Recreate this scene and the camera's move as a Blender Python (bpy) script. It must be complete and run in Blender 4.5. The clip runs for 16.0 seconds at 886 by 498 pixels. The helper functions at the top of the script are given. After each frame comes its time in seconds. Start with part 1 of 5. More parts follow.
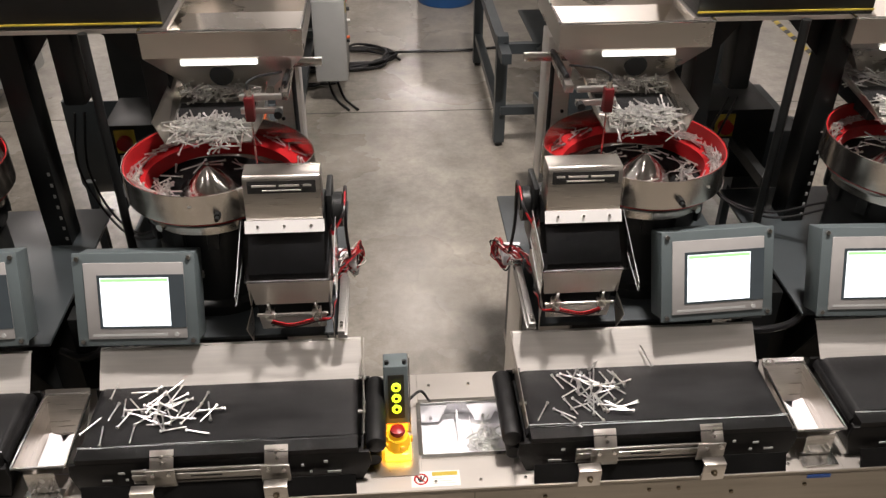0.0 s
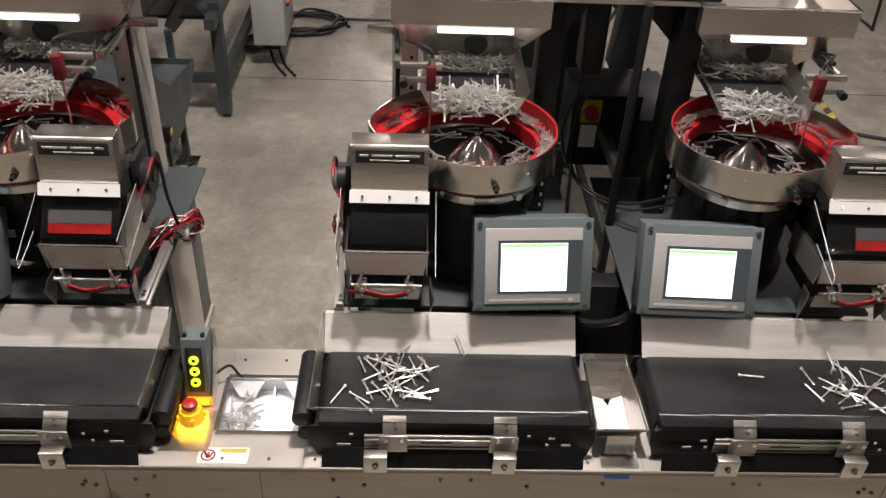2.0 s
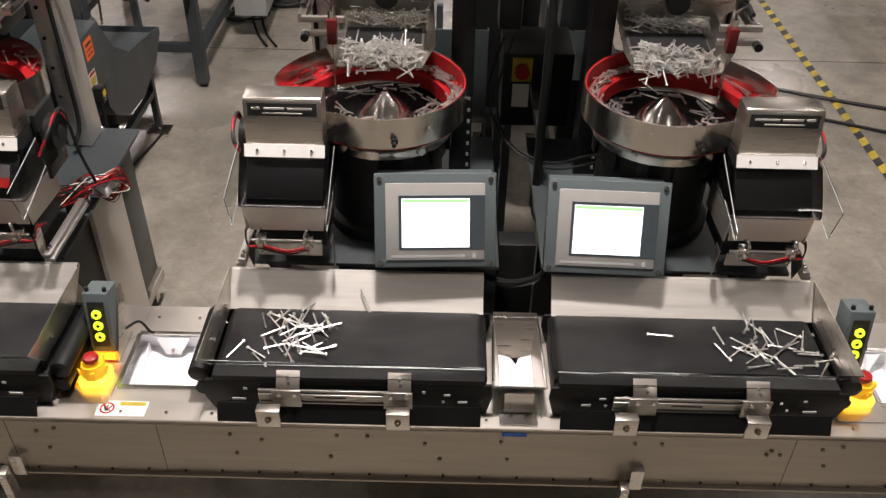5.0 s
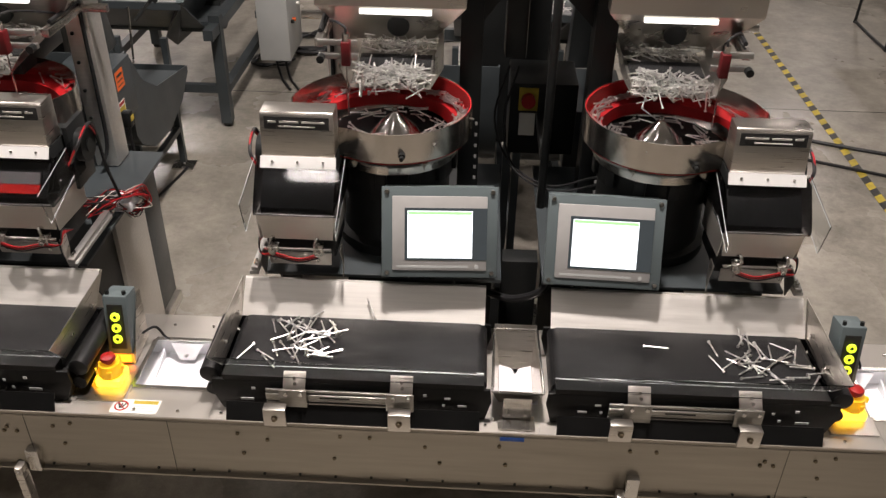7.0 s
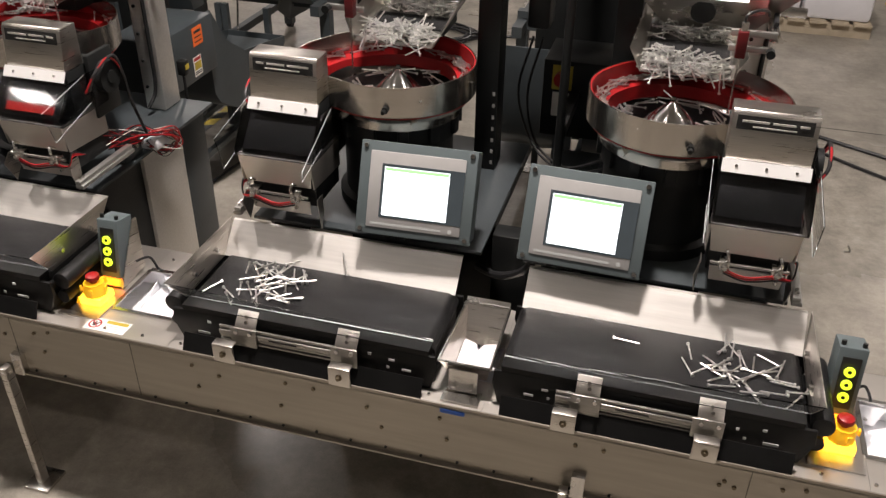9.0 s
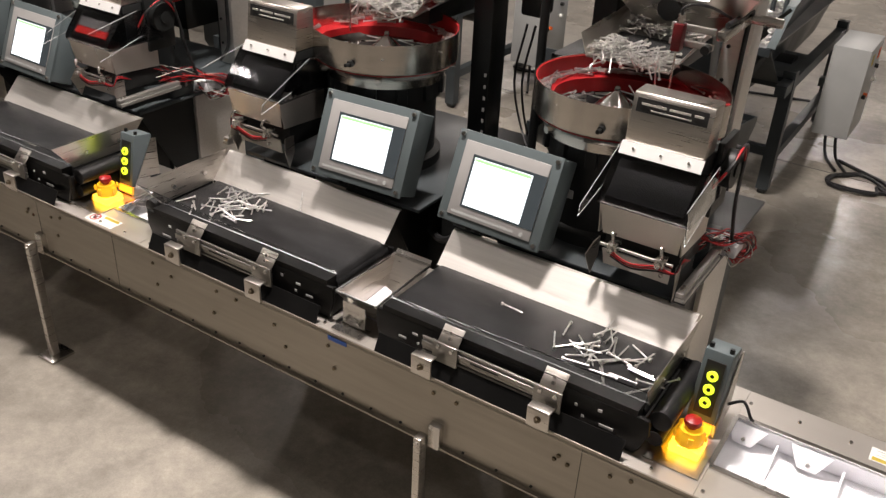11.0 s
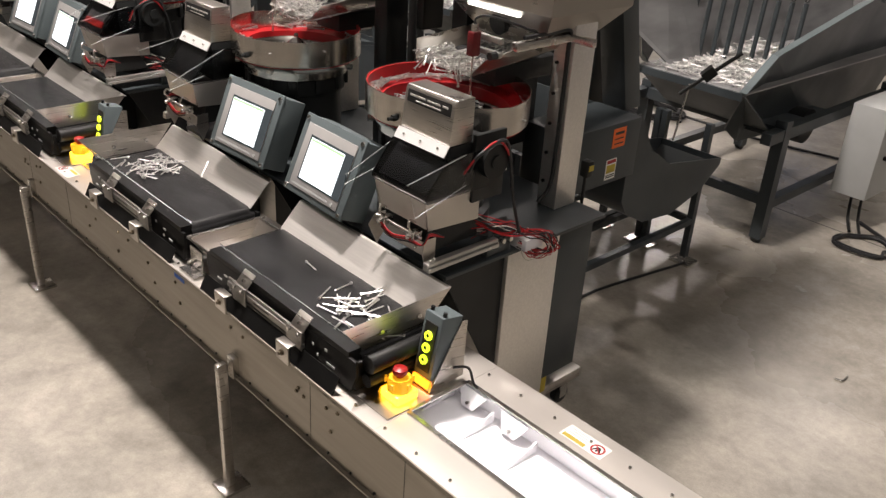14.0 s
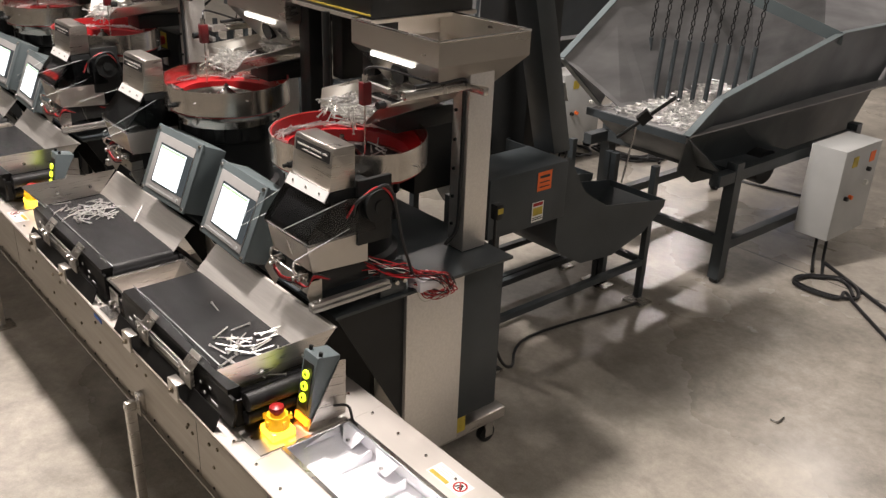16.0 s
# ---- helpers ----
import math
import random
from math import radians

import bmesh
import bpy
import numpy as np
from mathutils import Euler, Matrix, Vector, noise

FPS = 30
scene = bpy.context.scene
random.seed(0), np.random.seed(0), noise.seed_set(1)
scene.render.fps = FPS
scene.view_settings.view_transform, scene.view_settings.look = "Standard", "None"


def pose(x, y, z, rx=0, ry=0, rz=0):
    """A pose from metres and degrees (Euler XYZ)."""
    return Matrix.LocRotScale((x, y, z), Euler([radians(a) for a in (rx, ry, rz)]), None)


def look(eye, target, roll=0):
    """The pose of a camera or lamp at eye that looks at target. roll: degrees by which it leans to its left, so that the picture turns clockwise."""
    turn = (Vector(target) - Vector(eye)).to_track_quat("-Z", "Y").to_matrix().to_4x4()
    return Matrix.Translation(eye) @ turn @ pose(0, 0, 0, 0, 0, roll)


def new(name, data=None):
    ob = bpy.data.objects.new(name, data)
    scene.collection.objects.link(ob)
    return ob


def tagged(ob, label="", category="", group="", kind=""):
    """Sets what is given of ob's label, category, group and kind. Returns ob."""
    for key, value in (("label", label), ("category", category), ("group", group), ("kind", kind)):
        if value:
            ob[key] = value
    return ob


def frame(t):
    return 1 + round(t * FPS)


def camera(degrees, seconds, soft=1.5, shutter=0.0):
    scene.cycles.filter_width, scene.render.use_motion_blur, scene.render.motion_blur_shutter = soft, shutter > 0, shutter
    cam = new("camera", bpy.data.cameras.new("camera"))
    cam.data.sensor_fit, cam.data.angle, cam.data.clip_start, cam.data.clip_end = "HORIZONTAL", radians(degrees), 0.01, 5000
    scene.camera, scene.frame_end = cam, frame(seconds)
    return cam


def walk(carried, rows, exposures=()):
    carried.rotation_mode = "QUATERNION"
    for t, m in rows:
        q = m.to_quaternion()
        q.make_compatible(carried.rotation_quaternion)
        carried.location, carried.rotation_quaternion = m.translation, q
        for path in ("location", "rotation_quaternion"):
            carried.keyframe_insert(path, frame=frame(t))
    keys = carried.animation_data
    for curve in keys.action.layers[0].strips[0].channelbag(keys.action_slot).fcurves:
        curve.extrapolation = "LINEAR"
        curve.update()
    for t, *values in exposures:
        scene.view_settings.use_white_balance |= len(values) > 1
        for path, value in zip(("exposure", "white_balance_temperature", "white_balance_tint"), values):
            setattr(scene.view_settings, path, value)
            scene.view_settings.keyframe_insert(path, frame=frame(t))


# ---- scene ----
cam = camera(54.3, 16.0, soft=1.4)
PATH = [
    (0, (-0.495, -1.506, 2.46), (-0.377, 0.141, 1.332), 0.3),
    (0.5, (-0.337, -1.523, 2.455), (-0.202, 0.102, 1.297), 1.7),
    (1, (-0.194, -1.538, 2.468), (-0.051, 0.073, 1.292), 3.3),
    (1.5, (-0.041, -1.499, 2.461), (0.085, 0.114, 1.285), 3.2),
    (2, (0.073, -1.467, 2.451), (0.153, 0.145, 1.269), 2.9),
    (2.5, (0.166, -1.482, 2.437), (0.224, 0.128, 1.252), 2.9),
    (3, (0.283, -1.49, 2.435), (0.346, 0.115, 1.243), 2.1),
    (3.5, (0.365, -1.457, 2.426), (0.425, 0.151, 1.239), 1.6),
    (4, (0.404, -1.436, 2.398), (0.429, 0.169, 1.204), 1.4),
    (4.5, (0.438, -1.444, 2.368), (0.445, 0.139, 1.146), 1.7),
    (5, (0.444, -1.49, 2.389), (0.437, 0.097, 1.172), 1.2),
    (7.5, (0.551, -1.66, 2.299), (0.444, 0.011, 1.205), 1.2),
    (8, (0.661, -1.609, 2.247), (0.466, 0.039, 1.132), 1.0),
    (10.5, (1.686, -1.55, 2.087), (0.857, -0.023, 1.094), 2.4),
    (11, (1.876, -1.469, 2.041), (0.955, 0.002, 1.046), 2.9),
    (11.5, (2.108, -1.444, 2.026), (1.089, -0.013, 1.071), 3.4),
    (12, (2.318, -1.414, 2.044), (1.214, -0.039, 1.101), 3.8),
    (12.5, (2.479, -1.284, 2.017), (1.342, 0.06, 1.068), 3.9),
    (13, (2.656, -1.197, 2.027), (1.468, 0.111, 1.09), 3.0),
    (13.5, (2.848, -1.146, 2.048), (1.595, 0.116, 1.132), 3.1),
    (14, (2.952, -1.069, 2.047), (1.672, 0.167, 1.134), 3.6),
    (14.5, (3.075, -0.937, 2.052), (1.775, 0.29, 1.156), 3.1),
    (15, (3.184, -0.856, 2.058), (1.861, 0.36, 1.181), 2.9),
    (15.5, (3.277, -0.82, 2.078), (1.935, 0.389, 1.22), 2.4),
    (16, (3.29, -0.792, 2.106), (1.919, 0.403, 1.273), 2.2),
]
walk(cam, [(t, look(eye, target, roll)) for t, eye, target, roll in PATH],
     exposures=[(0.0, 0.0), (5.0, 0.0), (8.0, 0.05), (11.0, 0.17), (16.0, 0.42)])

# world: a closed hall, lit by the high-bay lamps under its ceiling
world = bpy.data.worlds.new("hall_air")
scene.world = world
world.use_nodes = True
world.node_tree.nodes["Background"].inputs[0].default_value = (0.9, 0.95, 1.0, 1)
world.node_tree.nodes["Background"].inputs[1].default_value = 0.02
CEIL = 5.6
LAMPS = [(0.40, 0.45, 310), (-3.1, 0.45, 105), (4.2, -0.6, 28), (7.0, 0.45, 34), (-6.4, 0.45, 60), (-0.9, -2.9, 12), (-5.0, -2.9, 22), (4.4, -5.2, 26),
         (-0.1, 8.2, 68), (-3.6, 6.0, 85), (4.6, 5.2, 24), (0.1, 14.4, 150), (6.0, 12.5, 110), (-5.4, 12.5, 150)]
for lx, ly, watts in LAMPS:
    lamp = bpy.data.lights.new("high_bay_lamp", "AREA")
    lamp.shape, lamp.size, lamp.size_y = "RECTANGLE", 0.42, 0.30
    lamp.energy, lamp.color = watts, (1.0, 0.90, 0.85)
    lo = new("high_bay_lamp", lamp)
    lo.matrix_world = pose(lx, ly, CEIL - 0.4)


# ---- materials ----
def mat(name, color, rough=0.5, metal=0.0, var=0.12, scale=8.0, bump=0.0, bscale=60.0, stretch=(1, 1, 1), emit=None, power=0.0,
        trans=0.0, ior=1.45, alpha=1.0, coat=0.0, rvar=0.0):
    m = bpy.data.materials.new(name)
    m.use_nodes = True
    nt = m.node_tree
    n, l = nt.nodes, nt.links
    b = n["Principled BSDF"]
    b.inputs["Roughness"].default_value = rough
    b.inputs["Metallic"].default_value = metal
    b.inputs["IOR"].default_value = ior
    b.inputs["Transmission Weight"].default_value = trans
    b.inputs["Alpha"].default_value = alpha
    b.inputs["Coat Weight"].default_value = coat
    co = n.new("ShaderNodeTexCoord")
    mp = n.new("ShaderNodeMapping")
    mp.inputs["Scale"].default_value = stretch
    l.new(co.outputs["Object"], mp.inputs["Vector"])
    t1 = n.new("ShaderNodeTexNoise")
    t1.inputs["Scale"].default_value, t1.inputs["Detail"].default_value = scale, 6
    l.new(mp.outputs[0], t1.inputs["Vector"])
    ramp = n.new("ShaderNodeMapRange")
    ramp.inputs["From Min"].default_value, ramp.inputs["From Max"].default_value = 0.3, 0.7
    ramp.inputs["To Min"].default_value, ramp.inputs["To Max"].default_value = 1 - var, 1 + var
    l.new(t1.outputs["Fac"], ramp.inputs["Value"])
    info = n.new("ShaderNodeObjectInfo")
    r2 = n.new("ShaderNodeMapRange")
    r2.inputs["To Min"].default_value, r2.inputs["To Max"].default_value = 1 - var * 0.4, 1 + var * 0.4
    l.new(info.outputs["Random"], r2.inputs["Value"])
    mul0 = n.new("ShaderNodeMath")
    mul0.operation = "MULTIPLY"
    l.new(ramp.outputs[0], mul0.inputs[0])
    l.new(r2.outputs[0], mul0.inputs[1])
    mul = n.new("ShaderNodeVectorMath")
    mul.operation = "SCALE"
    mul.inputs[0].default_value = color
    l.new(mul0.outputs[0], mul.inputs["Scale"])
    l.new(mul.outputs[0], b.inputs["Base Color"])
    if rvar:
        rr = n.new("ShaderNodeMapRange")
        rr.inputs["From Min"].default_value, rr.inputs["From Max"].default_value = 0.3, 0.7
        rr.inputs["To Min"].default_value, rr.inputs["To Max"].default_value = rough - rvar, rough + rvar
        t3 = n.new("ShaderNodeTexNoise")
        t3.inputs["Scale"].default_value, t3.inputs["Detail"].default_value = scale * 0.6, 8
        l.new(mp.outputs[0], t3.inputs["Vector"])
        l.new(t3.outputs["Fac"], rr.inputs["Value"])
        l.new(rr.outputs[0], b.inputs["Roughness"])
    if bump:
        t2 = n.new("ShaderNodeTexNoise")
        t2.inputs["Scale"].default_value, t2.inputs["Detail"].default_value = bscale, 4
        l.new(mp.outputs[0], t2.inputs["Vector"])
        bp = n.new("ShaderNodeBump")
        bp.inputs["Strength"].default_value, bp.inputs["Distance"].default_value = bump, 0.002
        l.new(t2.outputs["Fac"], bp.inputs["Height"])
        l.new(bp.outputs[0], b.inputs["Normal"])
    if emit:
        b.inputs["Emission Color"].default_value = (*emit, 1)
        b.inputs["Emission Strength"].default_value = power
    return m


STEEL = mat("brushed_stainless", (0.60, 0.565, 0.52), 0.32, 1.0, 0.07, 14, 0.12, 40, (1, 1, 30), rvar=0.07)
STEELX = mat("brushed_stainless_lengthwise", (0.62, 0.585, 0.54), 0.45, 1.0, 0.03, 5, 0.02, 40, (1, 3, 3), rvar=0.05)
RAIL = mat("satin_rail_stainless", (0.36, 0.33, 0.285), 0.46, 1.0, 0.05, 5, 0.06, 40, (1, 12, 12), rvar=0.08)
GUARD = mat("bright_guard_stainless", (0.82, 0.79, 0.75), 0.50, 1.0, 0.05, 6, 0.06, 60, (1, 20, 20), rvar=0.05)
BOWL = mat("polished_bowl_stainless", (0.64, 0.60, 0.55), 0.23, 1.0, 0.05, 6, 0.04, 40, (1, 1, 14), rvar=0.04)
HOPPER = mat("mill_bright_stainless", (0.60, 0.565, 0.52), 0.29, 1.0, 0.04, 5, 0.0, 40, (1, 1, 3), rvar=0.03)
CONE = mat("turned_cone_steel", (0.52, 0.50, 0.48), 0.16, 1.0, 0.05, 12, 0.04, 60, (1, 1, 20), rvar=0.04)
STEELM = mat("machined_steel", (0.62, 0.60, 0.57), 0.24, 1.0, 0.06, 12, 0.05, 60, rvar=0.06)
SCREW = mat("zinc_screw", (0.72, 0.71, 0.69), 0.33, 0.95, 0.25, 60)
ALU = mat("anodised_aluminium", (0.50, 0.49, 0.47), 0.42, 0.9, 0.06, 10, 0.06, 60, (1, 25, 25))
PROFILE = mat("dull_slot_profile", (0.30, 0.29, 0.27), 0.34, 0.9, 0.08, 10, 0.08, 60, (1, 25, 25))
REDLIT = mat("bright_red_plastic", (0.75, 0.03, 0.025), 0.35, 0.0, 0.06, 20)
BLACK = mat("black_powder_coat", (0.013, 0.014, 0.014), 0.40, 0.0, 0.25, 6, 0.15, 300, rvar=0.1, ior=1.36)
ANODISED = mat("black_anodised_plate", (0.007, 0.007, 0.007), 0.45, 0.0, 0.25, 9, 0.08, 300, rvar=0.1, ior=1.27)
BRASSDARK = mat("tarnished_bolt", (0.16, 0.13, 0.09), 0.4, 0.9, 0.3, 40)
# pale opaque colour that paints the light caught in acrylic edges
ACRYLEDGE = mat("acrylic_edge_glint", (0.48, 0.50, 0.50), 0.25, 0.0, 0.03, 20)
RUBBER = mat("black_belt", (0.012, 0.012, 0.0125), 0.42, 0.0, 0.4, 7, 0.3, 500, (1, 3, 1), rvar=0.14, ior=1.34)
CHARCOAL = mat("charcoal_paint", (0.042, 0.050, 0.054), 0.40, 0.0, 0.16, 5, 0.12, 250, rvar=0.10)
BINSTEEL = mat("pale_grey_bin_panel", (0.30, 0.30, 0.30), 0.5, 0.35, 0.22, 3, 0.12, 60, (1, 1, 4), rvar=0.1)
HMIGREY = mat("blue_grey_enamel", (0.11, 0.135, 0.14), 0.4, 0.0, 0.08, 6, 0.08, 250)
LIGHTGREY = mat("light_grey_enamel", (0.42, 0.43, 0.42), 0.42, 0.0, 0.07, 5, 0.08, 200)
FASCIA = mat("silver_fascia", (0.42, 0.41, 0.40), 0.45, 0.2, 0.05, 20)
DARKGLASS = mat("screen_border", (0.06, 0.075, 0.085), 0.12, 0.0, 0.1, 8)
SCREEN = mat("lit_screen", (0.8, 0.85, 0.9), 0.2, 0, 0.02, 8, emit=(0.88, 0.96, 1.0), power=1.25)
SCREENTXT = mat("lit_screen_text", (0.6, 0.65, 0.7), 0.2, 0, 0.02, 8, emit=(0.75, 0.85, 0.92), power=1.2)
GREENBAR = mat("lit_screen_green", (0.3, 0.7, 0.25), 0.2, 0, 0.02, 8, emit=(0.36, 0.95, 0.30), power=0.85)
RED = mat("red_urethane", (0.38, 0.013, 0.016), 0.38, 0.0, 0.14, 9, 0.1, 120, rvar=0.1)
REDPL = mat("red_plastic", (0.36, 0.014, 0.014), 0.35, 0.0, 0.1, 20)
PALEALU = mat("aluminium_with_painted_sheen", (0.84, 0.83, 0.81), 0.5, 0.35, 0.04, 12, 0.04, 60)
REDDK = mat("dark_red_plastic", (0.11, 0.008, 0.010), 0.4, 0.0, 0.12, 20)
WIRE_R = mat("red_wire", (0.36, 0.010, 0.014), 0.45, 0.0, 0.1, 20)
WIRE_K = mat("black_cable", (0.015, 0.015, 0.016), 0.45, 0.0, 0.2, 20)
WIRE_W = mat("white_wire", (0.6, 0.58, 0.52), 0.5, 0.0, 0.1, 20)
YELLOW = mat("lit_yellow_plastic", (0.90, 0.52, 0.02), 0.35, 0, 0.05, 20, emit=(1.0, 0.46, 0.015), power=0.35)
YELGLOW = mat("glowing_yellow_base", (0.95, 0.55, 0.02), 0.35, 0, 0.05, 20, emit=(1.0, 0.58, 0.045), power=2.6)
YELRING = mat("glowing_ring", (0.8, 0.9, 0.1), 0.35, 0, 0.05, 20, emit=(0.75, 1.0, 0.02), power=1.25)
AMBER = mat("amber_glow", (0.9, 0.3, 0.03), 0.4, 0, 0.05, 20, emit=(1.0, 0.22, 0.01), power=3.0)
YELPAINT = mat("yellow_tape", (0.52, 0.40, 0.05), 0.5, 0, 0.3, 15)
BLKPAINT = mat("black_tape", (0.04, 0.04, 0.04), 0.5, 0, 0.3, 15)
WHITEPL = mat("white_plastic", (0.78, 0.77, 0.8), 0.4, 0, 0.05, 6)
WHITESTK = mat("white_sticker", (0.8, 0.79, 0.74), 0.5, 0, 0.04, 20)
ORANGE = mat("orange_sticker", (0.85, 0.16, 0.03), 0.5, 0, 0.06, 20)
BLUE = mat("blue_tape", (0.03, 0.12, 0.5), 0.5, 0, 0.08, 20)
BLUEPL = mat("blue_drum", (0.02, 0.10, 0.30), 0.4, 0, 0.1, 6)
INK = mat("print_black", (0.02, 0.02, 0.02), 0.5, 0, 0.05, 20)
SMOKE = mat("smoked_acrylic_sheet", (0.24, 0.24, 0.255), 0.05, 0, 0.02, 6, trans=1.0, ior=1.4)
CLEAR = mat("clear_acrylic", (0.93, 0.95, 0.95), 0.04, 0, 0.02, 6, trans=1.0, ior=1.2)
WHITEBAR = mat("emissive_white_bar", (0.9, 0.9, 0.9), 0.4, 0, 0.02, 6, emit=(1.0, 0.97, 0.9), power=2.2)
PAPER = mat("cardboard", (0.5, 0.42, 0.31), 0.7, 0, 0.12, 9)


def concrete():
    m = mat("polished_concrete", (0.30, 0.275, 0.235), 0.30, 0, 0.16, 0.9, 0.06, 140, rvar=0.12)
    nt = m.node_tree
    n, l = nt.nodes, nt.links
    b = n["Principled BSDF"]
    co = n["Texture Coordinate"]
    for scale, detail, rough, lo, hi, dist in ((1.7, 10, 0.62, 0.78, 1.20, 0.25), (6.5, 12, 0.72, 0.76, 1.20, 0.15), (30.0, 6, 0.7, 0.90, 1.08, 0.0), (150.0, 3, 0.6, 0.93, 1.05, 0.0)):
        src = b.inputs["Base Color"].links[0].from_socket
        t = n.new("ShaderNodeTexNoise")
        t.inputs["Scale"].default_value, t.inputs["Detail"].default_value, t.inputs["Roughness"].default_value = scale, detail, rough
        t.inputs["Distortion"].default_value = dist
        l.new(co.outputs["Object"], t.inputs["Vector"])
        r = n.new("ShaderNodeMapRange")
        r.inputs["From Min"].default_value, r.inputs["From Max"].default_value = 0.34, 0.68
        r.inputs["To Min"].default_value, r.inputs["To Max"].default_value = lo, hi
        l.new(t.outputs["Fac"], r.inputs["Value"])
        mx = n.new("ShaderNodeVectorMath")
        mx.operation = "SCALE"
        l.new(src, mx.inputs[0])
        l.new(r.outputs[0], mx.inputs["Scale"])
        l.new(mx.outputs[0], b.inputs["Base Color"])
    return m


CONCRETE = concrete()
WALLP = mat("hall_wall_paint", (0.52, 0.52, 0.50), 0.7, 0, 0.08, 0.7, 0.1, 40)


# ---- mesh helpers ----
def box(bm, x0, x1, y0, y1, z0, z1, m=None):
    c = [Vector((x, y, z)) for x in (x0, x1) for y in (y0, y1) for z in (z0, z1)]
    if m is not None:
        c = [m @ v for v in c]
    v = [bm.verts.new(p) for p in c]
    for f in ((0, 1, 3, 2), (4, 6, 7, 5), (0, 4, 5, 1), (2, 3, 7, 6), (0, 2, 6, 4), (1, 5, 7, 3)):
        bm.faces.new([v[i] for i in f])
    return bm


def slab(bm, pts, thick):
    """A flat plate: a polygon of points in space, thickened along its normal."""
    pts = [Vector(p) for p in pts]
    nrm = Vector((0, 0, 0))
    for i in range(len(pts)):
        nrm += (pts[i] - pts[0]).cross(pts[(i + 1) % len(pts)] - pts[0])
    nrm = nrm.normalized() * thick
    a = [bm.verts.new(p) for p in pts]
    b = [bm.verts.new(p + nrm) for p in pts]
    bm.faces.new(a[::-1])
    bm.faces.new(b)
    for i in range(len(pts)):
        j = (i + 1) % len(pts)
        bm.faces.new((a[i], a[j], b[j], b[i]))
    return bm


def shell(bm, rings, thick):
    """A thin four-sided funnel or box from loops of four corners, top loop first."""
    def inner(r):
        cxm, cym = sum(p[0] for p in r) / 4, sum(p[1] for p in r) / 4
        return [(p[0] - math.copysign(thick, p[0] - cxm), p[1] - math.copysign(thick, p[1] - cym), p[2]) for p in r]
    out = [[bm.verts.new(p) for p in r] for r in rings]
    inn = [[bm.verts.new(p) for p in inner(r)] for r in rings]
    for i in range(4):
        j = (i + 1) % 4
        for a, b in zip(out, out[1:]):
            bm.faces.new((a[i], a[j], b[j], b[i]))
        for a, b in zip(inn, inn[1:]):
            bm.faces.new((a[j], a[i], b[i], b[j]))
        bm.faces.new((out[0][j], out[0][i], inn[0][i], inn[0][j]))
        bm.faces.new((out[-1][i], out[-1][j], inn[-1][j], inn[-1][i]))
    return bm


def sheet(bm, prof, x0, x1, thick):
    """A bent sheet: a polyline of y, z carried from x0 to x1."""
    n = len(prof)
    off = []
    for i in range(n):
        a, b = prof[max(i - 1, 0)], prof[min(i + 1, n - 1)]
        d = Vector((b[0] - a[0], b[1] - a[1])).normalized()
        off.append((prof[i][0] - d[1] * thick, prof[i][1] + d[0] * thick))
    loop = list(prof) + off[::-1]
    a = [bm.verts.new((x0, *p)) for p in loop]
    b = [bm.verts.new((x1, *p)) for p in loop]
    m = len(loop)
    for i in range(m):
        j = (i + 1) % m
        bm.faces.new((a[i], a[j], b[j], b[i]))
    for i in range(n - 1):
        for q in (a, b):
            bm.faces.new((q[i], q[i + 1], q[m - 2 - i], q[m - 1 - i]))
    return bm


def lathe(bm, prof, n=40, at=(0, 0, 0), a0=0.0, a1=360.0):
    full = a1 - a0 >= 360
    rings = []
    for k in range(n if full else n + 1):
        a = radians(a0 + (a1 - a0) * k / n)
        rings.append([bm.verts.new((at[0] + r * math.cos(a), at[1] + r * math.sin(a), at[2] + z)) for r, z in prof])
    for k in range(n):
        p, q = rings[k], rings[(k + 1) % len(rings)]
        for i in range(len(prof) - 1):
            bm.faces.new((p[i], q[i], q[i + 1], p[i + 1]))
    return bm


def rod(bm, a, b, r, n=10, r2=None):
    a, b = Vector(a), Vector(b)
    m = Matrix.Translation(a) @ (b - a).to_track_quat("Z", "Y").to_matrix().to_4x4()
    h, r2 = (b - a).length, r if r2 is None else r2
    lo = [bm.verts.new(m @ Vector((r * math.cos(2 * math.pi * k / n), r * math.sin(2 * math.pi * k / n), 0))) for k in range(n)]
    hi = [bm.verts.new(m @ Vector((r2 * math.cos(2 * math.pi * k / n), r2 * math.sin(2 * math.pi * k / n), h))) for k in range(n)]
    bm.faces.new(lo[::-1])
    bm.faces.new(hi)
    for k in range(n):
        bm.faces.new((lo[k], lo[(k + 1) % n], hi[(k + 1) % n], hi[k]))
    return bm


def smooth_line(pts, steps=6):
    pts = [Vector(p) for p in pts]
    ext = [pts[0] * 2 - pts[1], *pts, pts[-1] * 2 - pts[-2]]
    out = []
    for i in range(1, len(ext) - 2):
        p0, p1, p2, p3 = ext[i - 1:i + 3]
        for k in range(steps):
            t = k / steps
            out.append(0.5 * (2 * p1 + (p2 - p0) * t + (2 * p0 - 5 * p1 + 4 * p2 - p3) * t * t + (3 * p1 - p0 - 3 * p2 + p3) * t ** 3))
    return [*out, pts[-1]]


